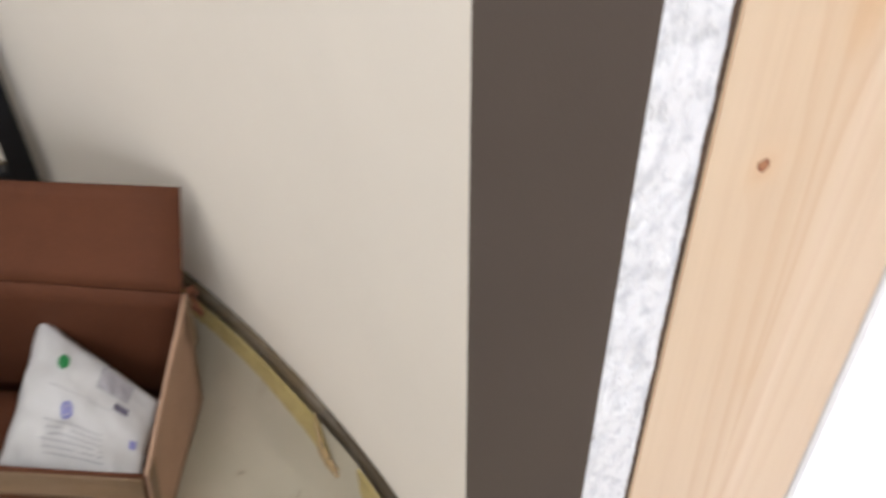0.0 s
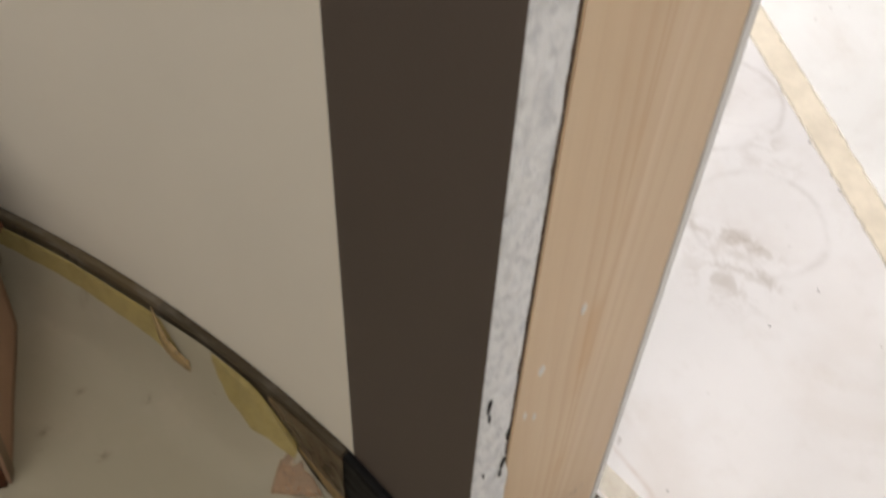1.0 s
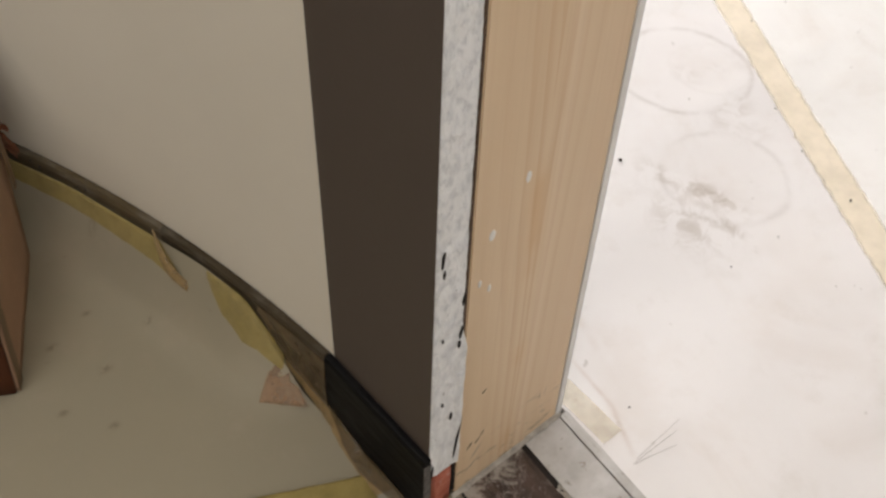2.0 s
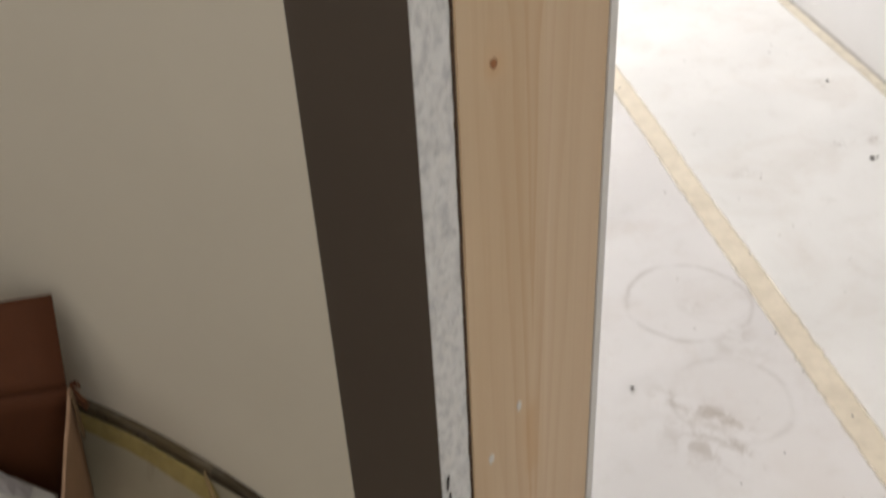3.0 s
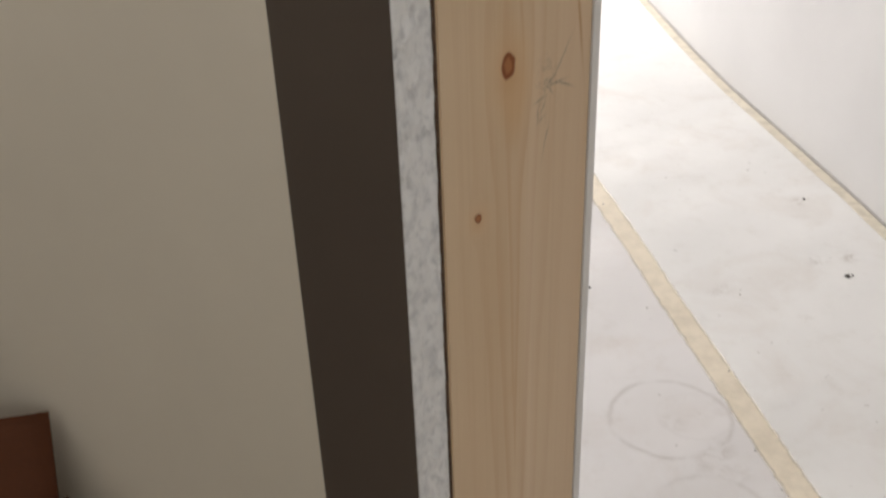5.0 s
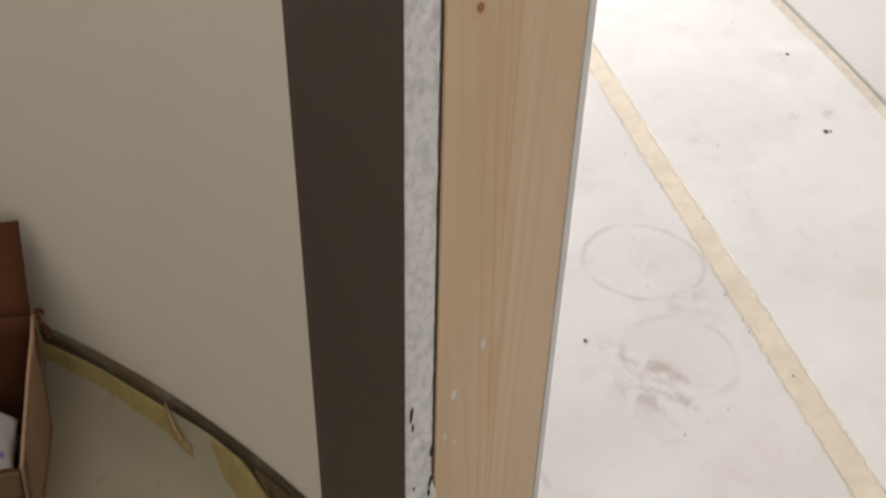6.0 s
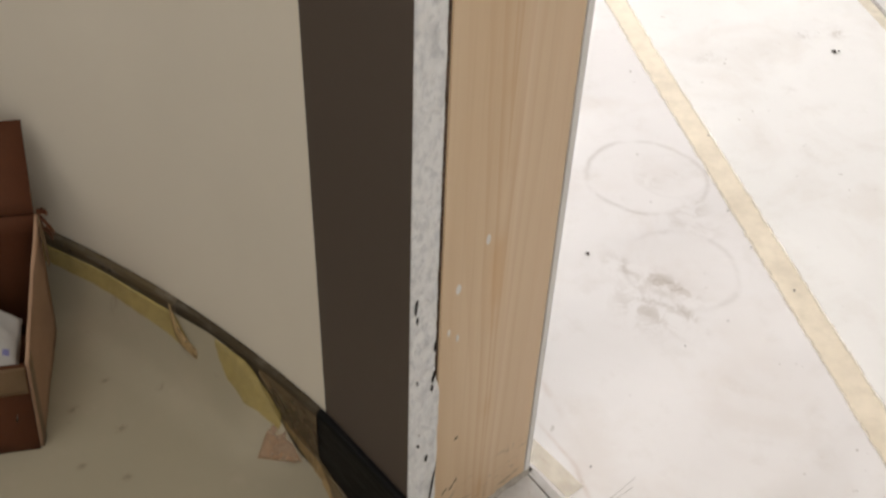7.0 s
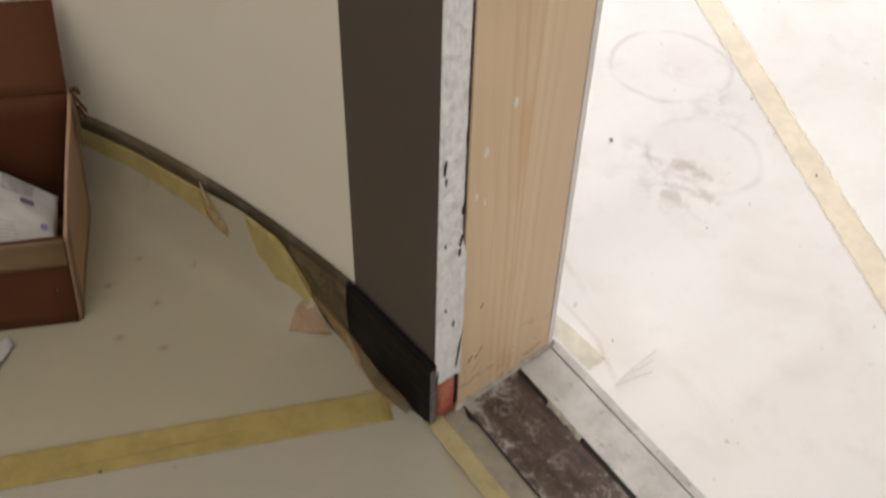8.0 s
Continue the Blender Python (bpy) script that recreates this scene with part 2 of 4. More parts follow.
            scuff = n.m('MULTIPLY', n.gauss(ax, ay, 0.0, 0.0, half, thin), n.step(n.noise(40, 3), 0.3, 0.6, 0.35, 1.0))
            col = n.mix(n.m('MULTIPLY', scuff, 0.42), col, (0.45, 0.33, 0.26))
    n.bump(n.noise(1.0, 2, 0.5, n.scale(1.2, 3.2, 1), 0.2), 0.7, 0.03 if stains else 0.012)
    n.bump(n.noise(7, 3), 0.35, 0.006)
    n.bump(fine, 0.15, 0.0004)
    return n.done(col, n.step(mid, 0.3, 0.7, 0.5, 0.7), 0.3)


def tape(name, colour, strong, cover=1.0, vary=0.08, line=None, relief=0.004):
    """Crepe tape; cover under 1 lets the ground show through where it sticks."""
    n = Nodes(name)
    crepe = n.noise(1.0, 3, 0.6, n.scale(160, 160, 160), 0.6)
    big = n.noise(9, 4, 0.6)
    col = n.mix(n.step(big, 0.35, 0.7), colour, tuple(min(1, c * 1.04 + 0.015) for c in colour))
    col = n.mix(n.m('MULTIPLY', n.step(n.noise(30, 4, 0.7), 0.55, 0.72), strong), col, tuple(c * 0.5 for c in colour))
    n.bump(crepe, 0.35, 0.0006)
    n.bump(big, 0.3, relief)
    mat_ = n.done(col, 0.55, 0.35)
    if cover < 1:
        alpha = n.step(n.noise(26, 6, 0.7), 0.3, 0.65, cover - vary, min(1.0, cover + vary))
        if line:
            x, y, z = n.xyz()
            (ax, ay), (nx, ny), half = line
            off = n.m('ABSOLUTE', n.m('ADD', n.m('MULTIPLY', n.m('SUBTRACT', x, ax), nx), n.m('MULTIPLY', n.m('SUBTRACT', y, ay), ny)))
            off = n.m('ADD', off, n.m('MULTIPLY', n.m('SUBTRACT', n.noise(38, 5, 0.7), 0.5), 0.012))
            alpha = n.m('MULTIPLY', alpha, n.step(off, half * 0.68, half, 1.0, 0.0))
        n.put(n.bsdf.inputs["Alpha"], alpha)
    return mat_


def cardboard(name, colour):
    n = Nodes(name)
    flute, fibre, big = n.noise(1.0, 2, 0.5, n.scale(1, 1, 160)), n.noise(240, 4, 0.7), n.noise(8, 4)
    col = n.mix(n.step(big, 0.3, 0.7), tuple(c * 0.82 for c in colour), colour)
    col = n.mix(n.m('MULTIPLY', n.step(fibre, 0.45, 0.7), 0.2), col, tuple(min(1, c * 1.35) for c in colour))
    n.bump(flute, 0.12, 0.0008)
    n.bump(big, 0.3, 0.004)
    return n.done(col, 0.75, 0.2)


def black_skirting(name, colour, dust):
    n = Nodes(name)
    x, y, z = n.xyz()
    a = n.noise(1.0, 4, 0.65, n.scale(20, 20, 90))
    col = n.mix(n.m('MULTIPLY', n.step(a, 0.45, 0.75), dust), colour, (0.22, 0.20, 0.17))
    n.bump(n.noise(130, 3), 0.15, 0.0006)
    return n.done(col, n.step(a, 0.3, 0.7, 0.5, 0.7), 0.15)


def old_board():
    n = Nodes("worn_brown_board")
    x, y, z = n.xyz()
    a = n.noise(1.0, 5, 0.65, n.scale(60, 16, 60), 0.8)
    b = n.noise(30, 6, 0.75, None, 0.8)
    col = n.mix(n.step(a, 0.3, 0.7), (0.036, 0.023, 0.018), (0.088, 0.058, 0.045))
    edge = n.m('ADD', n.step(n.m('SUBTRACT', x, n.m('MULTIPLY', y, 0.085)), 0.035, 0.070, 0.16, 0.0), n.step(y, -0.03, 0.0, 0.0, 0.12))
    col = n.mix(n.m('MULTIPLY', n.step(n.m('ADD', b, edge), 0.55, 0.74), 0.8), col, (0.40, 0.37, 0.33))
    for freq, turn, wide in ((46, 1.8, 0.010), (75, 1.2, 0.012), (120, 0.8, 0.014)):
        wisps = n.m('ABSOLUTE', n.m('SUBTRACT', n.noise(freq, 2, 0.5, n.scale(1, 0.55, 1), turn), 0.5))
        col = n.mix(n.m('MULTIPLY', n.step(wisps, 0.0, wide, 1.0, 0.0), n.step(b, 0.42, 0.62, 0.0, 0.42)), col, (0.50, 0.46, 0.42))
    n.bump(b, 0.5, 0.0015)
    return n.done(col, 0.6, 0.35)


def white_board():
    n = Nodes("chipped_white_board")
    a, b = n.noise(20, 5, 0.65), n.noise(70, 4, 0.7)
    col = n.mix(n.step(a, 0.35, 0.7), (0.41, 0.395, 0.375), (0.55, 0.54, 0.525))
    col = n.mix(n.m('MULTIPLY', n.step(b, 0.58, 0.70), 0.7), col, (0.22, 0.18, 0.14))
    n.bump(b, 0.3, 0.001)
    return n.done(col, 0.55, 0.3)


def brick_red():
    n = Nodes("red_brick")
    a, b = n.noise(60, 5, 0.7), n.noise(300, 3)
    col = n.mix(n.step(a, 0.3, 0.7), (0.36, 0.10, 0.065), (0.52, 0.20, 0.14))
    col = n.mix(n.m('MULTIPLY', n.step(n.noise(45, 4), 0.6, 0.75), 0.7), col, (0.6, 0.5, 0.45))
    n.bump(a, 0.7, 0.002)
    n.bump(b, 0.4, 0.0006)
    return n.done(col, 0.9, 0.15)


def plain(name, colour, rough=0.6, metal=0.0, vary=0.15, scale=40):
    n = Nodes(name)
    a = n.noise(scale, 4, 0.6)
    col = n.mix(n.step(a, 0.3, 0.7), tuple(c * (1 - vary) for c in colour), colour)
    n.bump(a, 0.15, 0.0008)
    return n.done(col, rough, 0.35, metal)


def film_mat():
    """Thin brownish plastic film: half see-through."""
    n = Nodes("brown_film")
    a = n.noise(14, 4, 0.6)
    n.bump(a, 0.6, 0.006)
    mat_ = n.done(n.mix(n.step(a, 0.3, 0.7), (0.10, 0.068, 0.032), (0.17, 0.12, 0.065)), 0.32, 0.45)
    n.put(n.bsdf.inputs["Alpha"], n.step(a, 0.3, 0.7, 0.5, 0.8))
    return mat_


# the taped seam of the white paper: two points on it, its direction and its cross direction
tape_a, tape_b = Vector((1.259, 0.932)), Vector((0.6455, -0.164))
tape_d = (tape_b - tape_a).normalized()
tape_n = Vector((-tape_d.y, tape_d.x))

M_CREAM = paint("cream_wall_paint", (0.76, 0.71, 0.615), 0.62, 0.02)
M_TAUPE = paint("taupe_wall_paint", (0.098, 0.077, 0.064), 0.6, 0.04)
M_WHITE = paint("white_wall_paint", (0.78, 0.77, 0.76), 0.6, 0.02)
M_CEIL = paint("ceiling_paint", (0.80, 0.79, 0.77), 0.8, 0.02)
M_BOARD = paint("grey_board", (0.80, 0.80, 0.795), 0.8, 0.06, 0.5)
M_PINE, M_PLASTER = pine(), plaster()
MARKS = ((-0.091, 0.523, 0.007), (-0.171, 0.374, 0.007), (-0.205, 0.44, 0.006), (-0.15, 0.46, 0.005), (-0.235, 0.35, 0.006), (-0.10, 0.40, 0.005), (-0.20, 0.30, 0.006))
M_SHEET_L = sheet("beige_floor_paper", (0.37, 0.335, 0.25), 0.42, False, MARKS)
M_SHEET_L2 = sheet("pale_floor_paper", (0.36, 0.335, 0.275), 0.2)
M_SHEET_R = sheet("white_floor_paper", (0.77, 0.75, 0.74), 0.12, True)
M_SHEET_R2 = sheet("clean_white_floor_paper", (0.83, 0.82, 0.80), 0.10, True)
M_TAPE = tape("yellow_masking_tape", (0.43, 0.335, 0.11), 0.15, 0.62, 0.10)
# bright room copies of the yellow tape, paled in colour for the strong light
M_TAPE_LIT = tape("lit_masking_tape", (0.90, 0.825, 0.685), 0.07, 0.62)
M_TAPE_SEAM = tape("seam_masking_tape", (0.90, 0.81, 0.655), 0.06, 0.74, 0.06, (tape_a, tape_n, 0.0262), 0.0008)
M_TAPE_FAINT = tape("faint_masking_tape", (0.80, 0.72, 0.56), 0.15, 0.24)
M_TAPE_TORN = tape("torn_tape_paper", (0.36, 0.25, 0.115), 0.35, 0.62, 0.18)
M_TAPE_FADED = tape("faded_masking_tape", (0.50, 0.42, 0.22), 0.3, 0.62)
M_SKIRT = black_skirting("black_skirting", (0.004, 0.004, 0.0045), 0.03)
# darker copy of the dusty skirting, with shade put into its colour
M_SKIRT_SHADED = black_skirting("shaded_skirting", (0.060, 0.046, 0.028), 0.35)
M_SKIRT_DUST = black_skirting("dusty_skirting", (0.105, 0.080, 0.046), 0.45)
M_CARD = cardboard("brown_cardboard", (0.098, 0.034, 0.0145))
# paler copy of the cardboard, for the side that takes the doorway's light
M_CARD_LIT = cardboard("lit_cardboard", (0.42, 0.27, 0.18))
M_CARD_TAPE = tape("packing_tape", (0.165, 0.105, 0.055), 0.2)
M_OLD, M_WBOARD, M_BRICK = old_board(), white_board(), brick_red()
M_JOINT = plain("brown_joint", (0.12, 0.075, 0.048), 0.9, 0.0, 0.6, 160)
M_DARK = plain("gap_shade", (0.02, 0.017, 0.015), 0.9)
M_METAL = plain("black_metal", (0.014, 0.014, 0.015), 0.4, 0.0)
M_BAG = plain("white_bag_plastic", (0.50, 0.50, 0.485), 0.38, 0.0, 0.08, 14)
M_PRINT = plain("grey_print", (0.36, 0.35, 0.36), 0.5)
M_PRINT_DARK = plain("dark_print", (0.12, 0.11, 0.15), 0.5)
M_BLUE, M_GREEN = plain("blue_print", (0.20, 0.20, 0.42), 0.5), plain("green_print", (0.02, 0.19, 0.05), 0.5)
M_KRAFT = tape("kraft_paper", (0.42, 0.275, 0.17), 0.3, 0.50, 0.2)
M_FILM = film_mat()
M_DIRT = plain("dirt", (0.05, 0.04, 0.03), 0.9)
M_CRUMB = plain("grey_crumb", (0.08, 0.07, 0.06), 0.9)
M_PLASTER_DUST = plain("mortar_dust", (0.46, 0.43, 0.38), 0.95, 0.0, 0.35, 90)
M_BRISTLE = plain("grey_bristle", (0.30, 0.28, 0.26), 0.7)
M_WPAINT = plain("white_paint_daub", (0.80, 0.78, 0.75), 0.5)
M_FOOT_SHADE = plain("grey_foot_shade", (0.50, 0.48, 0.46), 0.8)
M_CREASE = plain("tape_crease", (0.19, 0.135, 0.05), 0.8)
M_CUT = plain("dusty_cut_end", (0.17, 0.16, 0.15), 0.8, 0.0, 0.5, 120)
M_SUB = plain("subfloor", (0.25, 0.23, 0.2), 0.9)


# ---- mesh helpers ----
def link(name, bm, material, parent=None, label="", smooth=False):
    me = bpy.data.meshes.new(name)
    bmesh.ops.recalc_face_normals(bm, faces=bm.faces)
    bm.to_mesh(me)
    bm.free()
    for p in me.polygons:
        p.use_smooth = smooth
    me.materials.append(material)
    ob = new(name, me)
    ob.parent = parent
    if label:
        ob["label"] = label
    return ob


def part(name, bm, material, parent, label="", smooth=False):
    return link(name, bm, material, parent, label, smooth)


def box_bm(lo, hi, bevel=0.0, bm=None):
    bm = bm or bmesh.new()
    made = bmesh.ops.create_cube(bm, size=1.0, matrix=Matrix.Translation([(a + b) / 2 for a, b in zip(lo, hi)]) @ Matrix.Diagonal([b - a for a, b in zip(lo, hi)] + [1]))
    if bevel:
        edges = list({e for v in made["verts"] for e in v.link_edges})
        bmesh.ops.bevel(bm, geom=edges, offset=bevel, segments=2, affect='EDGES')
    return bm


def grid_bm(f, us, vs, thick=0.0):
    """A sheet through f(u, v); thick gives it a back."""
    bm = bmesh.new()
    rows_ = [[bm.verts.new(f(u, v)) for v in vs] for u in us]
    faces = [bm.faces.new((rows_[i][j], rows_[i + 1][j], rows_[i + 1][j + 1], rows_[i][j + 1])) for i in range(len(us) - 1) for j in range(len(vs) - 1)]
    if thick:
        bmesh.ops.recalc_face_normals(bm, faces=faces)
        bmesh.ops.solidify(bm, geom=faces, thickness=thick)
    return bm


def span(a, b, n):
    return [a + (b - a) * k / (n - 1) for k in range(n)]


def prism_bm(points, z0, z1, bm=None):
    """An upright block over a plan outline."""
    bm = bm or bmesh.new()
    lo, hi = [bm.verts.new((x, y, z0)) for x, y in points], [bm.verts.new((x, y, z1)) for x, y in points]
    bm.faces.new(lo[::-1]), bm.faces.new(hi)
    for k in range(len(points)):
        j = (k + 1) % len(points)
        bm.faces.new((lo[k], lo[j], hi[j], hi[k]))
    return bm


def setting(ob, label, category):
    return tagged(ob, label, category, "", "structure")


# ---- the wall: a flat taupe end, then a long convex cream curve ----
JAMB_Y, BEND_Y, RADIUS, LEAN, CEIL = 0.0, 0.1555, 1.72, 0.073, 2.6
T = 0.192


def wall_line(s):
    """Plan point, direction along the wall and normal into the dim room; s is 0 at the bend."""
    if s <= 0:
        return Vector((0, BEND_Y + s)), Vector((0, 1)), Vector((-1, 0))
    a0, a = LEAN, LEAN + s / RADIUS
    p = Vector((RADIUS * (math.cos(a) - math.cos(a0)), BEND_Y + RADIUS * (math.sin(a) - math.sin(a0))))
    return p, Vector((-math.sin(a), math.cos(a))), Vector((-math.cos(a), -math.sin(a)))


def along(s, d, z):
    p, _, nrm = wall_line(s)
    q = p + nrm * d
    return Vector((q.x, q.y, z))


END_S = 2.2
bm = box_bm((0.0, 0.0022, 0.0), (0.031, BEND_Y, CEIL))
setting(link("wall_end", bm, M_TAUPE), "flat taupe painted end of the wall", "wall")
S_WALL = span(0.0, END_S, 45)
bm = grid_bm(lambda s_, z_: along(s_, 0, z_), S_WALL, [0, 0.65, 1.3, 1.95, CEIL])
face_ob = setting(link("wall_curved", bm, M_CREAM, None, "", True), "smooth cream painted curved wall", "wall")
bm = bmesh.new()
ring_ = [[bm.verts.new(along(s_, d_, z_)) for d_, z_ in ((-0.0005, CEIL), (-0.03, CEIL), (-0.03, 0), (-0.0005, 0))] for s_ in S_WALL]
for a, b in zip(ring_, ring_[1:]):
    for k in range(3):
        bm.faces.new((a[k], b[k], b[k + 1], a[k + 1]))
part("backing", bm, M_CREAM, face_ob)
setting(link("wall_core", box_bm((0.033, 0.034, 0), (0.184, 3.8, CEIL)), M_DARK), "hidden core of the partition", "wall")
setting(link("wall_board", box_bm((0.1845, -0.001, 0.0), (T, 3.8, CEIL)), M_BOARD), "pale grey wall board with a cut edge", "wall")
setting(link("wall_south", box_bm((0.0, -2.2, 0), (T, -0.93, CEIL)), M_WHITE), "plain painted wall beyond the doorway", "wall")
setting(link("wall_over_door", box_bm((0.0, -0.93, 2.13), (T, 0.0, CEIL)), M_WHITE), "plain painted wall over the doorway", "wall")

# ---- shells of both rooms ----
near_end = W0 - WD * 2.4


def wall_run(name, a, b, z0, z1, label, out, thick=0.15):
    """A straight wall from a to b, its thickness on the side of out."""
    o = Vector(out) * thick
    pts = [(a[0], a[1]), (b[0], b[1]), (b[0] + o.x, b[1] + o.y), (a[0] + o.x, a[1] + o.y)]
    return setting(link(name, prism_bm(pts, z0, z1), M_WHITE), label, "wall")


def slanted(k, off=0.0):
    """Foot of the slanted wall, k metres on from W0; it bellies a little into the room."""
    return W0 + WD * k + WN * (off + 0.027 * math.exp(-((k - 0.95) / 0.6) ** 2))


KS = span(-2.4, 4.0, 65)
pts = [slanted(k) for k in KS] + [slanted(k, -0.15) for k in reversed(KS)]
setting(link("wall_slanted", prism_bm([(p.x, p.y) for p in pts], 0, CEIL), M_WHITE), "white painted wall meeting the papered floor", "wall")
for a, b, z0, z1 in ((0.03, 1.7, 0, CEIL), (3.4, 3.9, 0, CEIL), (1.7, 3.4, 0, 0.5), (1.7, 3.4, 2.38, CEIL)):
    wall_run("wall_north_bright", (T + a - 0.19, 3.8), (T + b - 0.19, 3.8), z0, z1, "white window wall of the bright room", (0, 1, 0))
wall_run("wall_south_bright", (T - 0.19, -1.67), (near_end.x + 0.3, -1.67), 0, CEIL, "white end wall of the bright room", (0, -1, 0))
e = along(END_S, 0, 0)
wall_run("wall_north_dim", (e.x + 0.05, e.y - 0.02), (-1.8, e.y - 0.02), 0, CEIL, "cream end wall of the dim room", (0, 1, 0))
wall_run("wall_west", (-1.8, -2.2), (-1.8, e.y), 0, CEIL, "cream wall across the dim room", (-1, 0, 0))
for a, b, z0, z1 in ((-1.8, -1.41, 0, CEIL), (-0.29, 0.19, 0, CEIL), (-1.41, -0.29, 0, 1.09), (-1.41, -0.29, 2.01, CEIL)):
    wall_run("wall_south_dim", (a, -2.2), (b, -2.2), z0, z1, "cream window wall of the dim room", (0, -1, 0))
# thin grey strip in place of the shadow line between wall and floor
pts = [slanted(k, 0.0005) for k in KS[:-1]] + [slanted(k, 0.0045) for k in reversed(KS[:-1])]
setting(link("trim", prism_bm([(p.x, p.y) for p in pts], 0.0, 0.008), M_FOOT_SHADE), "thin grey strip standing for the shadow line at the wall foot", "trim")
# the ceiling is out of view; its square hole admits the added top light
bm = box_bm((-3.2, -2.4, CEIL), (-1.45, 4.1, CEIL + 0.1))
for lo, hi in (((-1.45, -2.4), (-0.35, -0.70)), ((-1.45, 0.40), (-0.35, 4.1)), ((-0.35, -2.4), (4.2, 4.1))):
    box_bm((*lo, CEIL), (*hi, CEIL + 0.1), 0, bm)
setting(link("ceiling", bm, M_CEIL), "plain white ceiling with an added square light opening", "ceiling")
setting(link("floor", box_bm((-3.2, -2.4, -0.12), (4.2, 4.1, -0.012)), M_SUB), "bare floor under the paper sheets", "floor")

# ---- jamb ----
HEAD = 2.1
jamb = tagged(new("door_lining"), "planed pine door lining with knots, bare of trim", "door lining")
part("board", box_bm((0.0350, 0.0, 0.004), (0.1842, 0.03, HEAD), 0.0012), M_PINE, jamb)
part("head_board", box_bm((0.0365, -0.9, HEAD + 0.002), (0.184, 0.03, HEAD + 0.03), 0.0012), M_PINE, jamb)
part("opposite_board", box_bm((0.0365, -0.93, 0.004), (0.184, -0.9, HEAD), 0.0012), M_PINE, jamb)
for cx, cz, w, h in ((0.0905, 0.442, 0.0030, 0.0062), (0.0565, 0.398, 0.0036, 0.0064), (0.0585, 0.331, 0.002, 0.005), (0.047, 0.345, 0.002, 0.005)):
    bm = bmesh.new()
    bmesh.ops.create_uvsphere(bm, u_segments=12, v_segments=6, radius=1, matrix=Matrix.Translation((cx, 0.0, cz)) @ Matrix.Diagonal((w, 0.0006, h, 1)))
    part("filler_daub", bm, M_WPAINT, jamb, "dab of white filler", True)
for cx, cz, w, h in ((0.065, 0.169, 0.0014, 0.0035), (0.052, 0.082, 0.0012, 0.006), (0.068, 0.09, 0.001, 0.004), (0.062, 0.082, 0.001, 0.005)):
    bm = bmesh.new()
    bmesh.ops.create_uvsphere(bm, u_segments=8, v_segments=6, radius=1, matrix=Matrix.Translation((cx, 0.0, cz)) @ Matrix.Rotation(0.7, 4, 'Y') @ Matrix.Diagonal((w, 0.0004, h, 1)))
    part("dent", bm, M_DIRT, jamb, "small dark dent")

# rough plaster edge between paint and lining, broken away at the foot
def plaster_face(u, v):
    wide = 0.0305 + 0.0055 * (1 - min(1.0, max(0.0, (v - 0.27) / 0.03)))
    x = wide * min(1.0, max(0.0, u))
    if 0.9 < u:
        x += 0.0006 * noise.noise(Vector((3.0, 0, v * 45))) + 0.0005 * noise.noise(Vector((8.0, 0, v * 190)))
    y = 0.0022 * noise.noise(Vector((x * 105, 5.0, v * 55))) + 0.0009 * noise.noise(Vector((x * 330, 1.0, v * 170)))
    if u > 0.85:
        y *= 0.4
    if v < 0.287 and u > 0.9:
        y -= 0.0016
    if u < 0 or u > 1:
        y = 0.02
    elif u < 0.02:
        y = 0.0004 * noise.noise(Vector((0, 0, v * 80)))
    return Vector((x + 0.0002, y, v))


bm = grid_bm(plaster_face, [-0.01] + span(0, 1, 13) + [1.01], span(0.072, 1.35, 420) + span(1.37, HEAD, 30))
plaster_ob = tagged(link("plaster_edge", bm, M_PLASTER, None, "", True), "rough white plaster edge, pitted and crumbling", "plaster edge", "", "structure")
# solid dark strips fill these joints, their colour standing for shade inside
setting(link("joint", box_bm((0.0312, 0.0008, 0.285), (0.0349, 0.02, HEAD)), M_JOINT), "dark strip standing for shade in the joint of plaster and lining", "joint")
setting(link("joint", box_bm((0.0305, 0.0006, 0.012), (0.0349, 0.02, 0.137)), M_DARK), "dark strip standing for shade in the joint beside the brick", "joint")
bm = box_bm((0.0040, -0.0006, 0.001), (0.0292, 0.012, 0.071), 0.002)
bmesh.ops.subdivide_edges(bm, edges=bm.edges, cuts=2, use_grid_fill=True)
for v in bm.verts:
    v.co += Vector((0, 1, 0)) * 0.0016 * noise.noise(v.co * 120)
tagged(link("brick", bm, M_BRICK, None, "", True), "broken red brick at the foot of the plaster edge", "brick", "", "structure")

slits = tagged(new("plaster_cracks"), "black slits and knocks in the plaster edge", "crack", "", "structure")
for cx, cz, w, h in ((0.005, 0.406, 0.0013, 0.010), (0.0065, 0.388, 0.001, 0.005), (0.0285, 0.296, 0.0014, 0.009), (0.027, 0.280, 0.0012, 0.005), (0.0325, 0.120, 0.0012, 0.036), (0.011, 0.199, 0.0016, 0.0022),
                     (0.0225, 0.170, 0.0010, 0.006), (0.0015, 0.085, 0.0008, 0.014), (0.0295, 0.340, 0.001, 0.008), (0.008, 0.30, 0.0008, 0.003)):
    bm = bmesh.new()
    bmesh.ops.create_uvsphere(bm, u_segments=10, v_segments=8, radius=1, matrix=Matrix.Translation((cx, -0.0012, cz)) @ Matrix.Rotation(0.12, 4, 'Y') @ Matrix.Diagonal((w, 0.0012, h, 1)))
    for v in bm.verts:
        v.co.x += 0.0007 * noise.noise(v.co * 160)
    part("crack", bm, M_DARK, slits, "", True)


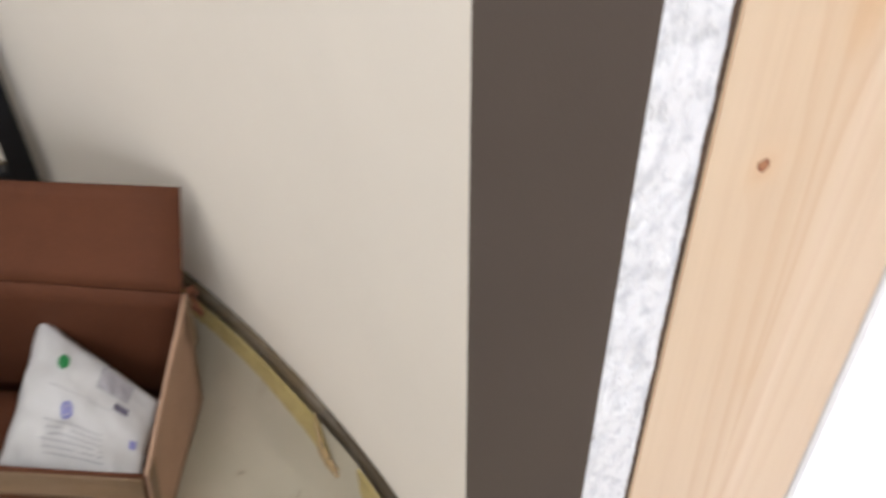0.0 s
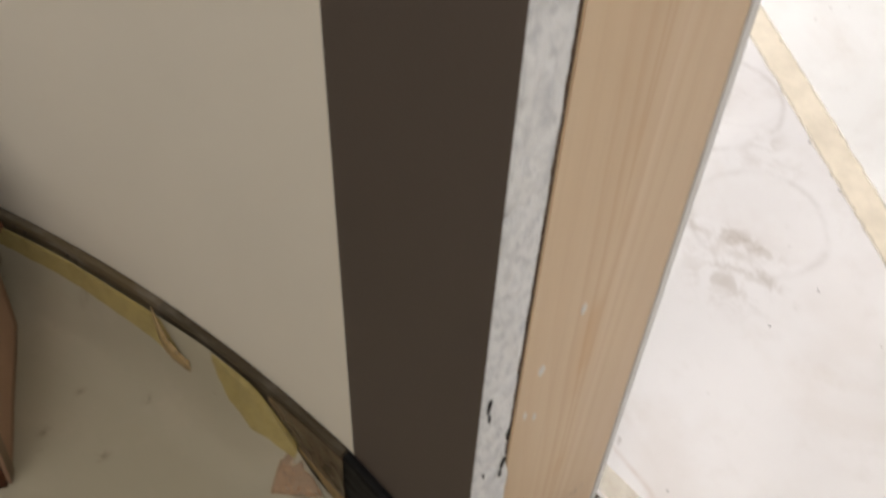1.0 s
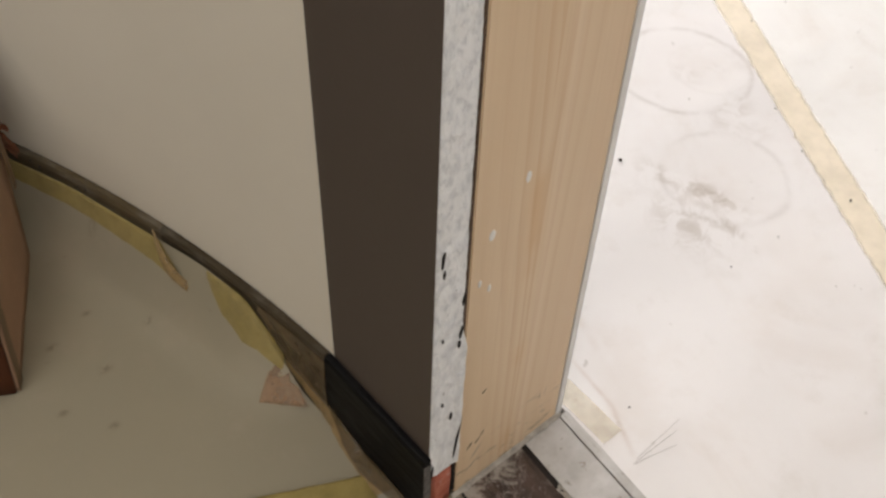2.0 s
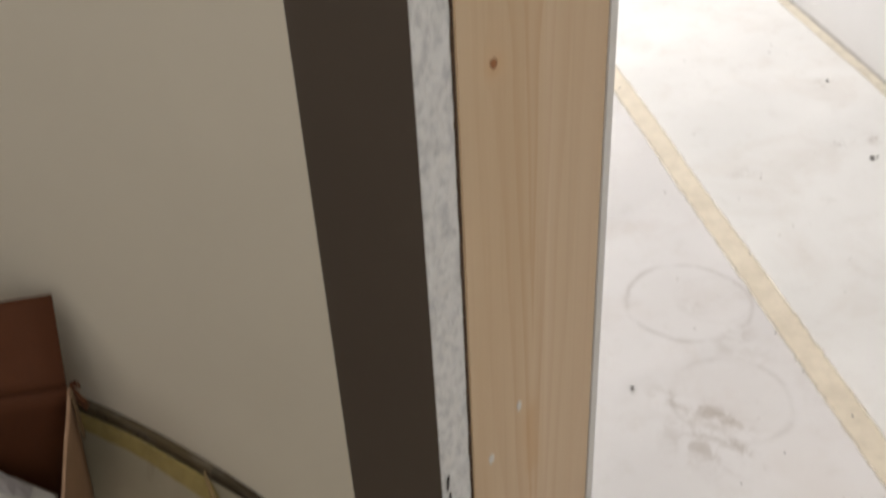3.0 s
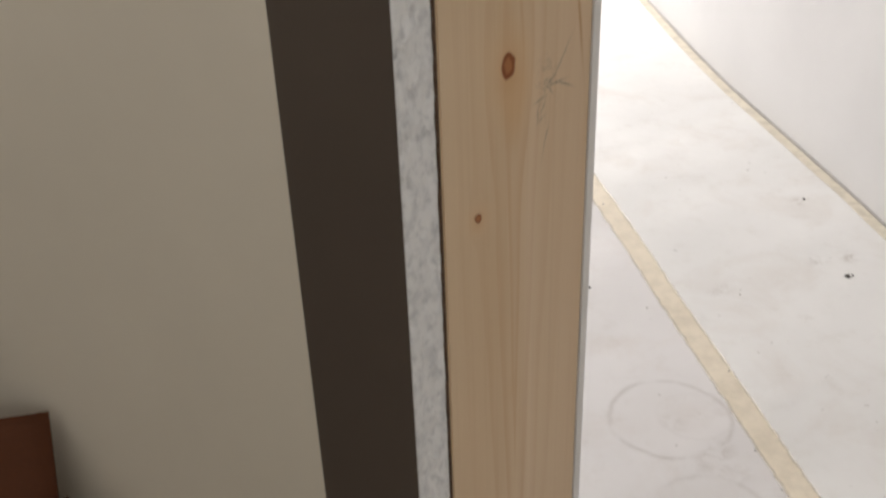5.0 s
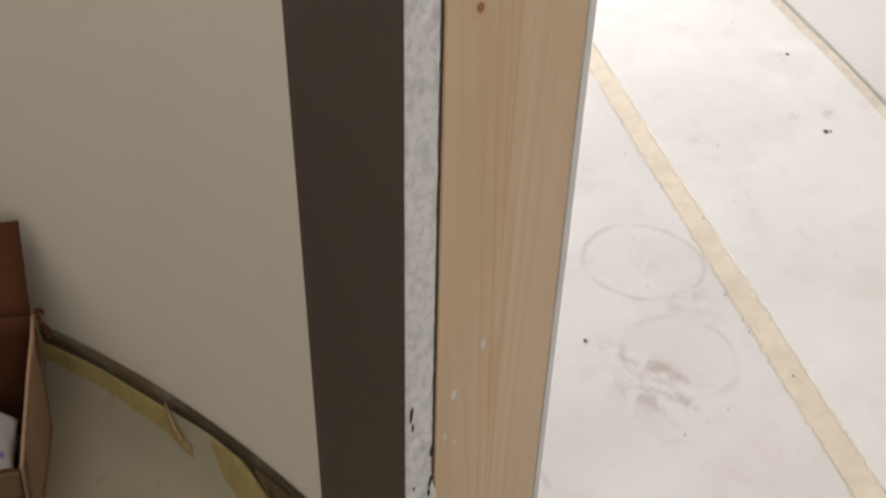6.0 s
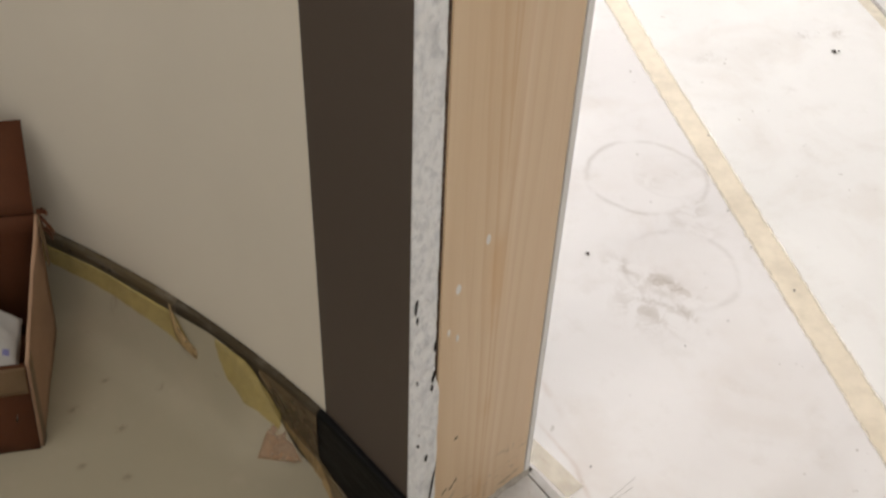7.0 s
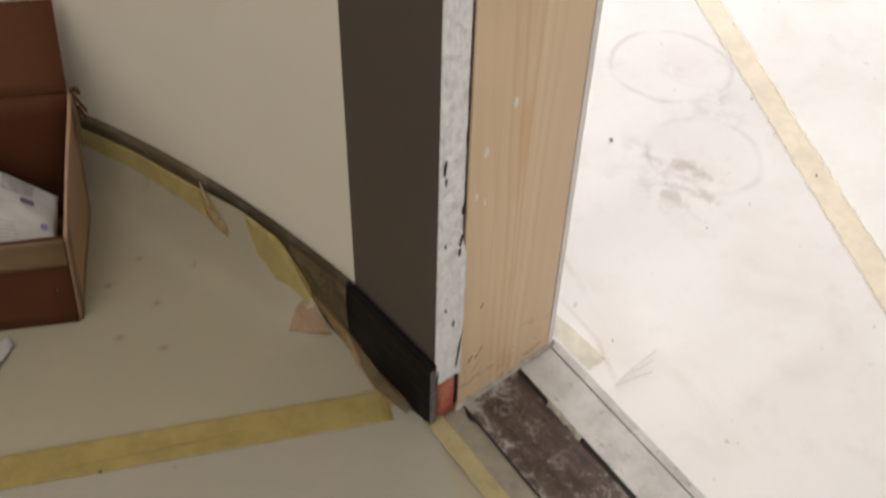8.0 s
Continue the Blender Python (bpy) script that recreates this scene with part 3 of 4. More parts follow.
# mortar dust gathered where the lining meets the threshold
def dust_bead(u, v):
    x = 0.030 + 0.160 * u
    r = 0.0055 + 0.0025 * noise.noise(Vector((x * 70, 0, 0))) + 0.0015 * noise.noise(Vector((x * 190, 3, 0)))
    a = v * 1.5708
    return Vector((x, -0.0002 - r * math.cos(a) * 0.9, 0.0005 + 0.003 * (x > 0.137) + r * math.sin(a)))


tagged(link("mortar_dust", grid_bm(dust_bead, span(0, 1, 60), span(0, 1, 6)), M_PLASTER_DUST, None, "", True), "pale mortar dust along the foot of the lining", "dust", "", "stuff")

# ---- skirting ----
def skirting_bm(s0, s1, n, height=0.115, thick=0.009, wave=0.0):
    prof = [(0.0, 0.0), (thick, 0.0), (thick, height - 0.006), (thick - 0.002, height - 0.0015), (thick - 0.005, height), (0.0, height)]
    bm = bmesh.new()
    rs = [[bm.verts.new(along(s, d + 0.0006 + wave * noise.noise(Vector((s * 9, 0, 0))), z)) for d, z in prof] for s in span(s0, s1, n)]
    for a, b in zip(rs, rs[1:]):
        for k in range(len(prof)):
            j = (k + 1) % len(prof)
            bm.faces.new((a[k], b[k], b[j], a[j]))
    bm.faces.new(rs[0][::-1]), bm.faces.new(rs[-1])
    return bm


tagged(link("skirting_board", skirting_bm(-0.157, 0.006, 6), M_SKIRT), "short black plastic skirting with a scuffed cut end", "skirting", "", "structure")
part("cut_end", box_bm((-0.0098, -0.0032, 0.006), (-0.0012, -0.0018, 0.108), 0.0005), M_CUT, bpy.data.objects["skirting_board"], "grey dusty cut end")
tagged(link("skirting_board", skirting_bm(0.0075, 0.272, 12), M_SKIRT_SHADED), "dusty skirting half hidden by turned-up paper, darkened for shade", "skirting", "", "structure")
tagged(link("skirting_board", skirting_bm(0.273, END_S - 0.02, 40), M_SKIRT_DUST), "dusty dark skirting bent along the curved wall", "skirting", "", "structure")

# ---- dim room: paper on the floor, turned up against the skirting ----
def turn_up(s):
    """Height to which the paper climbs the skirting."""
    k = min(1.0, max(0.0, (s - 0.03) / 0.11))
    return (0.097 + 0.009 * math.exp(-((s - 0.2) / 0.06) ** 2)) * k * k * (3 - 2 * k) + 0.003 * noise.noise(Vector((s * 11, 2, 0)))


def on_turn(s, k, lift=0.0012):
    """A point on the turned-up paper: k is 0 where it leaves the floor, 1 at its upper edge, more on the bare skirting."""
    h = max(0.0, turn_up(s))
    if k > 1:
        return along(s, 0.0118 + lift, h + (k - 1) * 0.08)
    return along(s, 0.0125 + 0.065 * (1 - k) + lift, h * k ** 2.2 + 0.0018 + lift)


def paper(s, d):
    h = turn_up(s)
    k = max(0.0, 1 - (d - 0.0125) / 0.065)
    ripple = 0.0011 * noise.noise(Vector((s * 5, d * 5, 0))) + 0.0012
    return along(s, d, max(0.0, h) * k ** 2.2 + ripple + 0.0006)


ds = [0.0125, 0.015, 0.018, 0.023, 0.03, 0.038, 0.048, 0.062, 0.09] + span(0.13, 0.9, 22) + [1.25, 1.65]
ss = span(-2.3, -0.16, 14) + span(-0.15, 1.0, 70) + span(1.03, 2.0, 22)
tagged(link("floor_paper", grid_bm(paper, ss, ds), M_SHEET_L, None, "", True), "beige protective paper covering the dim room floor", "floor paper", "", "structure")

SHEAR = 0.085

# front sheet, lapped over the first under the cross tape
ta, tb = Vector((-0.06, 0.067)), Vector((-1.2, 0.626))
td = (tb - ta).normalized()
tn = Vector((td.y, -td.x))
if tn.y > 0:
    tn = -tn


def front_sheet(u, v):
    p = ta - td * 0.085 + td * u + tn * v
    side = -0.0125 if p.y > -0.004 else 0.002 + SHEAR * max(p.y, -0.35)
    return Vector((min(p.x, side), p.y, 0.0038 + 0.0008 * noise.noise(Vector((p.x * 6, p.y * 6, 4)))))


tagged(link("floor_paper", grid_bm(front_sheet, span(0, 1.65, 36), span(0, 1.2, 26)), M_SHEET_L2, None, "", True), "pale protective paper lapped beside the doorway", "floor paper", "", "structure")


def tape_strip(name, centre, n, width, mat_, label, lift=0.0, rag=0.0012, parent=None):
    """A strip of tape; centre(t) gives its middle and its cross direction."""
    def f(u, v):
        c, across = centre(u)
        r = rag * (noise.noise(Vector((u * 60, v * 9, 7))) + 0.6 * noise.noise(Vector((u * 170, v * 3, 2))))
        return c + across * ((v - 0.5) * width + (r if abs(v - 0.5) > 0.4 else 0)) + Vector((0, 0, lift + 0.0005 * noise.noise(Vector((u * 50, v * 4, 1)))))
    return tagged(link(name, grid_bm(f, span(0, 1, n), [0, 0.06, 0.3, 0.5, 0.7, 0.94, 1], 0.0004), mat_, parent, "", True), label, "tape", "", "structure")


def cross(u):
    p = ta + td * (u * 1.25 - 0.035)
    return Vector((p.x, p.y, 0.0056)), Vector((tn.x, tn.y, 0))


cross_tape = tape_strip("masking_tape", cross, 90, 0.046, M_TAPE, "yellow masking tape over a paper seam")


# a crease in the cross tape, where the lapped sheet ends under it
def crease(u, v):
    p = ta + td * (0.12 + 0.26 * u) + tn * (0.002 + 0.009 * u + 0.0012 * noise.noise(Vector((u * 12, 0, 3))) + 0.0011 * v * math.sin(u * 3.14))
    return Vector((p.x, p.y, 0.0068))


part("crease", grid_bm(crease, span(0, 1, 40), [0, 1]), M_CREASE, cross_tape, "thin brown crease")


# tape along the curve: on the upper edge of the turned-up paper, torn in the middle
def curve_tape(s0, s1, low, high, n, label, mat_, rag=0.010, tent=0.0):
    def f(u, v):
        s = s0 + (s1 - s0) * u
        k0, k1 = low(s) + rag * noise.noise(Vector((s * 38, 3, 1))) + 0.5 * rag * noise.noise(Vector((s * 120, 1, 1))), high(s) + 0.6 * rag * noise.noise(Vector((s * 60, 8, 2)))
        p = on_turn(s, k0 + (k1 - k0) * v, 0.0012)
        return p + wall_line(s)[2].to_3d() * tent * math.sin(v * 3.14) * (0.6 + noise.noise(Vector((s * 48, v * 2, 5))))
    return tagged(link("masking_tape", grid_bm(f, span(0, 1, n), span(0, 1, 11)), mat_, None, "", True), label, "tape", "", "structure")


def table(x, rows):
    for (a, fa), (b, fb) in zip(rows, rows[1:]):
        if x <= b:
            return fa + (fb - fa) * max(0.0, x - a) / (b - a)
    return rows[-1][1]


curve_tape(0.235, 1.5, lambda s: table(s, ((0.235, 0.80), (0.30, 0.845), (0.42, 0.875), (2, 0.88))), lambda s: table(s, ((0.235, 0.86), (0.275, 1.02), (2, 1.03))), 170,
           "yellow masking tape holding turned-up paper to the skirting", M_TAPE)
curve_tape(0.074, 0.19, lambda s: table(s, ((0.074, 0.92), (0.09, 0.84), (0.125, 0.735), (0.158, 0.79), (0.19, 0.95))), lambda s: table(s, ((0.074, 1.28), (0.112, 1.10), (0.15, 1.04), (0.19, 1.0))), 46,
           "crumpled yellow masking tape on turned-up paper", M_TAPE, 0.018, 0.0022)


# the end of the tape runs off the skirting on to the floor
STRIP = (((-0.0172, 0.232, 0.030), (-0.0152, 0.232, 0.060)), ((-0.0160, 0.180, 0.009), (-0.0128, 0.180, 0.034)), ((-0.0185, 0.150, 0.0068), (-0.0118, 0.150, 0.022)),
         ((-0.0265, 0.115, 0.0064), (-0.0114, 0.115, 0.009)), ((-0.032, 0.048, 0.0066), (-0.0140, 0.044, 0.0072)))


def strip(u, v):
    k = min(len(STRIP) - 2, int(u * (len(STRIP) - 1)))
    f = u * (len(STRIP) - 1) - k
    lo, hi = (Vector(STRIP[k][e_]).lerp(Vector(STRIP[k + 1][e_]), f) for e_ in (0, 1))
    rag = Vector((0.0016 * noise.noise(Vector((u * 18, v * 5, 7))), 0, 0.0006 * noise.noise(Vector((u * 30, v * 4, 1))))) if v < 0.99 else Vector()
    return lo.lerp(hi, v) + rag


tagged(link("masking_tape", grid_bm(strip, span(0, 1, 50), span(0, 1, 7)), M_TAPE_TORN, None, "", True), "loose masking tape peeling off towards the doorway", "tape", "", "structure")


# torn tongue that curls away from the wall
def tongue(u, v):
    s = 0.277 - 0.066 * u
    w = 0.020 * (1 - 0.45 * u) * (0.15 + 0.85 * min(1, u * 2.2))
    curl = 0.0015 + 0.011 * math.sin(u * 2.7)
    z = 0.114 - 0.052 * u ** 1.15
    return along(s, 0.0125 + curl + (1 - v) * w * 0.45, z - (1 - v) * w * 0.75 + 0.003 * math.sin(v * 3.1) + 0.0015 * noise.noise(Vector((u * 9, v * 3, 4))))


tagged(link("torn_tape", grid_bm(tongue, span(0, 1, 22), span(0, 1, 7), 0.0005), M_TAPE_TORN, None, "", True), "torn tongue of masking tape curling off the skirting", "tape", "", "structure")


# film between tape and skirting
def film(u, v):
    s = 0.004 + u * 0.106
    low = table(s, ((0.0, 0.024), (0.03, 0.030), (0.063, 0.042), (0.078, 0.060), (0.11, 0.094)))
    z = low + (0.109 - low) * v
    return along(s, 0.0112 + 0.0035 * math.sin(v * 3.14) * (0.6 + noise.noise(Vector((s * 40, v * 3, 9)))) + 0.001 * (1 - v), z)


def floor_film(u, v):
    s = 0.006 - u * 0.135
    outer = table(u, ((0.0, 0.0150), (0.25, 0.021), (0.6, 0.029), (1.0, 0.022)))
    top = table(u, ((0.0, 0.026), (0.25, 0.011), (0.5, 0.004), (1.0, 0.004)))
    return along(s, outer + (0.0110 - outer) * v, 0.0072 + top * v ** 1.5 + 0.0018 * (1 + noise.noise(Vector((s * 60, v * 3, 9)))) * math.sin(v * 3.14))


tagged(link("plastic_film", grid_bm(film, span(0, 1, 40), span(0, 1, 10)), M_FILM, None, "", True), "crumpled brownish film against the curved skirting", "plastic film")
tagged(link("plastic_film", grid_bm(floor_film, span(0, 1, 40), span(0, 1, 8)), M_FILM, None, "", True), "crumpled brownish film along the foot of black skirting", "plastic film")


def scrap(u, v):
    """Pointed: u runs from its tip on the floor to a torn edge on the skirting."""
    torn = Vector((-0.0165, 0.243, 0.040)).lerp(Vector((-0.0150, 0.182, 0.010)), v) + Vector((-0.010 * abs(math.sin(v * 8.5)), 0, 0.002 * math.sin(v * 11)))
    tip = Vector((-0.062, 0.222, 0.0065)) + Vector((0.010, -0.010, 0)) * v
    bend = Vector((0, 0.005 * math.sin(v * 3.14 + 0.6), 0.002)) * math.sin(u * 3.14)
    return tip.lerp(torn, u) + bend + Vector((0, 0, 0.002 * noise.noise(Vector((u * 6, v * 4, 0)))))


tagged(link("paper_scrap", grid_bm(scrap, span(0, 1, 12), span(0, 1, 7), 0.0003), M_KRAFT, None, "", True), "pointed scrap of brown tape paper by the skirting", "paper scrap")
for s_, z_ in ((0.407, 0.110), (0.394, 0.110), (0.469, 0.109), (0.483, 0.1125)):
    bm = bmesh.new()
    bmesh.ops.create_icosphere(bm, subdivisions=2, radius=0.0022, matrix=Matrix.Translation(along(s_, 0.0102, z_ - 0.004)))
    tagged(link("nail_head", bm, M_DIRT, None, "", True), "small dark nail head in the skirting", "nail", "nails in the skirting")

# ---- threshold ----

def threshold_board(name, x0, x1, z0, z1, mat_, label, rag0=0.0, rag1=0.0):
    def f(u, v):
        y = -0.004 - 0.89 * u
        r0, r1 = rag0 * noise.noise(Vector((y * 30, 1, 0))), rag1 * noise.noise(Vector((y * 26, 5, 0)))
        return Vector((x0 + r0 + (x1 + r1 - x0 - r0) * v + SHEAR * max(y, -0.35), y, z1 + 0.0006 * noise.noise(Vector((y * 20, v * 3, 0)))))
    return setting(link(name, grid_bm(f, span(0, 1, 120), [0, 0.03, 0.25, 0.5, 0.75, 0.97, 1], z1 - z0), mat_), label, "threshold")


threshold_board("threshold_brown", 0.0385, 0.1295, -0.011, 0.0015, M_OLD, "worn dark brown threshold board smeared with dust", 0.003, 0.003)
threshold_board("threshold_white", 0.1350, 0.187, -0.011, 0.0035, M_WBOARD, "chipped white threshold board", 0.0008, 0.0)
threshold_board("threshold_edge", 0.1885, 0.200, -0.011, 0.0045, M_WBOARD, "narrow white edge strip of the threshold", 0.0, 0.001)


# near-black strip under the gap, so that it reads as deep shade
setting(link("threshold_gap_shade", grid_bm(lambda u, v: Vector((0.128 + 0.012 * v + SHEAR * max(-0.35, -0.89 * u), -0.004 - 0.89 * u, -0.004)), span(0, 1, 30), [0, 1], 0.006), M_DARK), "dark strip standing for shade in the gap of the threshold boards", "gap")


def clog(u, v):
    y = -0.064 - 0.064 * u
    return Vector((0.1265 + 0.012 * v + SHEAR * y, y, -0.001 + 0.0075 * math.sin(v * 3.14) * (0.7 + noise.noise(Vector((y * 90, v * 4, 2))))))


tagged(link("mortar_dust", grid_bm(clog, span(0, 1, 24), span(0, 1, 8)), M_PLASTER_DUST, None, "", True), "pale dust clogging the gap between threshold boards", "dust", "", "stuff")
# a second near-black strip, for shade along the brown board's edge
setting(link("threshold_gap_shade", grid_bm(lambda u, v: Vector((0.028 + 0.016 * v + SHEAR * max(-0.35, -0.89 * u), 0.003 - 0.89 * u, -0.004)), span(0, 1, 30), [0, 1], 0.006), M_DARK), "dark strip standing for shade beside the brown threshold board", "gap")


def door_film(u, v):
    y = 0.004 - 0.85 * u
    x = -0.006 + 0.0465 * v + SHEAR * max(y, -0.35) - 0.006 * (1 - v) * math.sin(u * 20)
    return Vector((x, y, 0.0052 + 0.0016 * noise.noise(Vector((x * 40, y * 22, 2))) - 0.003 * v))


M_EDGE = tape("grey_edge_film", (0.32, 0.285, 0.22), 0.3, 0.7)
tagged(link("edge_film", grid_bm(door_film, span(0, 1, 90), span(0, 1, 8), 0.0003), M_EDGE, None, "", True), "greyish film taped along the threshold edge", "plastic film", "", "structure")
tape_strip("masking_tape", lambda u: (Vector((0.0 + SHEAR * max(-0.35, -0.85 * u), 0.004 - 0.85 * u, 0.0076)), Vector((1, 0.05, 0))), 70, 0.023, M_TAPE_FADED, "pale masking tape along the threshold edge")

# ---- bright room: white paper, tape, dirt ----
def swell(x, y):
    """How far the white paper stands off the floor."""
    h = 0.010 * noise.noise(Vector((x * 1.1 + y * 0.9, y * 2.6 - x * 1.2, 0.7))) + 0.0012 * noise.noise(Vector((x * 7, y * 7, 3)))
    return 0.001 + max(0, h) * min(1.0, max(0.0, (x - 0.19) * 5))


def white_paper(u, v):
    y = 3.8 - 5.4 * v
    x = 0.1995 + (1.62 + (y - 0.395) * 0.609 - 0.1995) * u ** 1.3
    if x < 0.203:
        return Vector((x + SHEAR * max(-0.35, min(0.0, y)), y, 0.001))
    return Vector((x, y, swell(x, y)))


tagged(link("floor_paper", grid_bm(white_paper, span(0, 1, 90), span(0, 1, 180)), M_SHEET_R, None, "", True), "greyish white protective paper with bucket rings and dirt", "floor paper", "", "structure")


def white_paper_far(u, v):
    p = tape_a + tape_d * (4.9 * u - 3.2)
    p = p + tape_n * (v * ((W0.xy - p).dot(WN.xy) / tape_n.dot(WN.xy) - 0.004))
    return Vector((p.x, p.y, swell(p.x, p.y) + 0.0004))


tagged(link("floor_paper", grid_bm(white_paper_far, span(0, 1, 150), span(0, 1, 26)), M_SHEET_R2, None, "", True), "clean white protective paper up to the slanted wall", "floor paper", "", "structure")


def seam(u):
    p = tape_a - tape_d * 3.0 + tape_d * (u * 5.2)
    return Vector((p.x, p.y, swell(p.x, p.y) + 0.0009)), Vector((tape_n.x, tape_n.y, 0))


tape_strip("masking_tape", seam, 260, 0.060, M_TAPE_SEAM, "yellow masking tape over the seam of white paper, paled for strong light", 0, 0.0018)


def wall_tape(u):
    p = slanted(3.9 - 5.7 * u, 0.0185 + 0.003 * noise.noise(Vector((u * 16, 4, 0))))
    return Vector((p.x, p.y, swell(p.x, p.y) + 0.0011)), WN


tape_strip("masking_tape", wall_tape, 190, 0.027, M_TAPE_LIT, "masking tape where white paper meets the wall, paled for strong light", 0, 0.0018)
tape_strip("masking_tape", lambda u: (Vector((0.214 + 0.004 * math.sin(u * 9), 0.9 - 0.96 * u, 0.0022)), Vector((1, 0.0, 0))), 60, 0.028, M_TAPE_FAINT, "faint masking tape along the foot of the wall, paled for strong light")


def speck(x, y, size, z=0.003):
    bm = bmesh.new()
    bmesh.ops.create_icosphere(bm, subdivisions=1, radius=size)
    for v in bm.verts:
        v.co *= 1 + 0.5 * noise.noise(v.co * 400 + Vector((x * 50, y * 50, 0)))
        v.co.z *= 0.45
        v.co += Vector((x, y, z))
    return tagged(link("dirt_crumb", bm, M_CRUMB), "tiny dark crumb of dirt on the floor paper", "dirt crumb", "crumbs on the floor")


for x, y, size in ((0.543, 0.239, 0.0034), (1.368, 0.358, 0.006), (1.378, 0.352, 0.003), (0.955, 0.679, 0.003), (1.232, 0.896, 0.003), (1.585, 0.603, 0.004), (0.512, 0.016, 0.0014),
                   (0.939, 0.325, 0.0024), (0.73, -0.011, 0.0024), (0.258, -0.045, 0.0014), (0.60, 0.01, 0.0014), (-0.345, 0.181, 0.0026),
                   (0.80, 0.17, 0.002), (0.757, 0.09, 0.0018)):
    speck(x, y, size, swell(x, y) + 0.002 if x > 0 else 0.0065)

# a few dry straws by the jamb
for k, (x0, y0, x1, y1) in enumerate(((0.208, -0.098, 0.276, -0.100), (0.210, -0.099, 0.262, -0.112), (0.216, -0.096, 0.290, -0.092))):
    bm = grid_bm(lambda u, v: Vector((x0 + (x1 - x0) * u, y0 + (y1 - y0) * u + 0.0004 * v, 0.003 + 0.002 * math.sin(u * 3.1))), span(0, 1, 8), [0, 1], 0.0004)
    tagged(link("straw", bm, M_BRISTLE), "thin dark bristle lying on white paper", "bristle", "bristles by the jamb")

# ---- cardboard box ----
RD = Vector((0.485, 0.875, 0))
LD = Vector((-0.875, 0.485, 0))
FR = Vector((-0.262, 0.409, 0.003))
DEPTH, WIDTH, HB, HF = 0.200, 0.34, 0.222, 0.152
carton = tagged(new("cardboard_box"), "open brown cardboard box with raised rear flap, against the wall", "box")


def panel(name, p0, p1, p2, p3, mat_, label="", bulge=0.0, thick=0.004, n=8):
    """A cardboard panel with corners p0, p1 (bottom) and p3, p2 (top)."""
    nrm = (p1 - p0).cross(p3 - p0).normalized()
    f = lambda u, v: p0.lerp(p1, u).lerp(p3.lerp(p2, u), v) + nrm * (bulge * math.sin(u * 3.14) * math.sin(v * 3.14) + 0.001 * noise.noise(Vector((u * 3, v * 3, len(name)))))
    return part(name, grid_bm(f, span(0, 1, n), span(0, 1, n), thick), mat_, carton, label, True)


UPV = Vector((0, 0, 1))
BR, FL, BL = FR + RD * DEPTH, FR + LD * WIDTH, FR + RD * DEPTH + LD * WIDTH
side_out = Vector((0.875, -0.485, 0))
# the box has gone slack: its rim leans out at the side
TFR, TBR = FR + side_out * 0.015 + UPV * HF, Vector((-0.150, 0.565, HB))
TFL, TBL = FL + UPV * HF, BL + UPV * HB
panel("side_panel", FR, BR, TBR, TFR, M_CARD_LIT, "scuffed cardboard side, paler for light from the doorway", -0.010, 0.004, 14)
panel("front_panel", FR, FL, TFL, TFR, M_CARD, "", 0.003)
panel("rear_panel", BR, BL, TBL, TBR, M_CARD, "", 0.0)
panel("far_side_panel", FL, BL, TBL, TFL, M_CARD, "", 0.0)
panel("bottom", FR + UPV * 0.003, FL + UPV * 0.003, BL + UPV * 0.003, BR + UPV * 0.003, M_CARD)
flap_top = Vector((-0.117, 0.630, 0.314))
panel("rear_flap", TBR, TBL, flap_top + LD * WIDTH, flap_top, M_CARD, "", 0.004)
panel("packing_tape", FR.lerp(TFR, 0.72) - RD * 0.0085, FL.lerp(TFL, 0.72) - RD * 0.0085, TFL - RD * 0.0065, TFR - RD * 0.0065, M_CARD_TAPE, "dull brown packing tape", 0.003, 0.0006)
corner = [FR - RD * 0.003 + side_out * 0.003 + RD * 0.02, TFR + side_out * 0.004 + RD * 0.02]
panel("corner_tape", FR - RD * 0.001 + side_out * 0.0045, corner[0] + side_out * 0.002, corner[1], TFR - RD * 0.001 + side_out * 0.0045, M_CARD_TAPE, "brown tape round the box corner", 0.0, 0.0006)
# torn fibres at the rear corner
for k, (reach, drop) in enumerate(((0.012, 0.002), (0.016, 0.020), (0.010, 0.030))):
    c = TBR - UPV * (0.004 + drop * 0.5) + side_out * 0.002
    bm = grid_bm(lambda u, v: c + side_out * (reach * u) + RD * (0.005 * math.sin(k * 2 + u * 3) + 0.006 * v) + UPV * (0.006 * v * (1 - 0.5 * u) + 0.003 * math.sin(u * 17 + k) * v - drop * u * u), span(0, 1, 7), [0, 0.5, 1], 0.0008)
    part("torn_shred", bm, M_CARD, carton, "torn cardboard shred")

panel("tape_tail", TBR.lerp(BR, 0.36) + side_out * 0.011 - RD * 0.020, TBR.lerp(BR, 0.36) + side_out * 0.011 - RD * 0.006, TBR + side_out * 0.005 - RD * 0.002, TBR + side_out * 0.005 - RD * 0.014, M_CARD_TAPE, "loose tail of brown packing tape", 0.002, 0.0006)

# ---- white printed bag lying in the box ----
bag = tagged(new("plastic_bag"), "white printed plastic bag lying in the cardboard box", "bag")


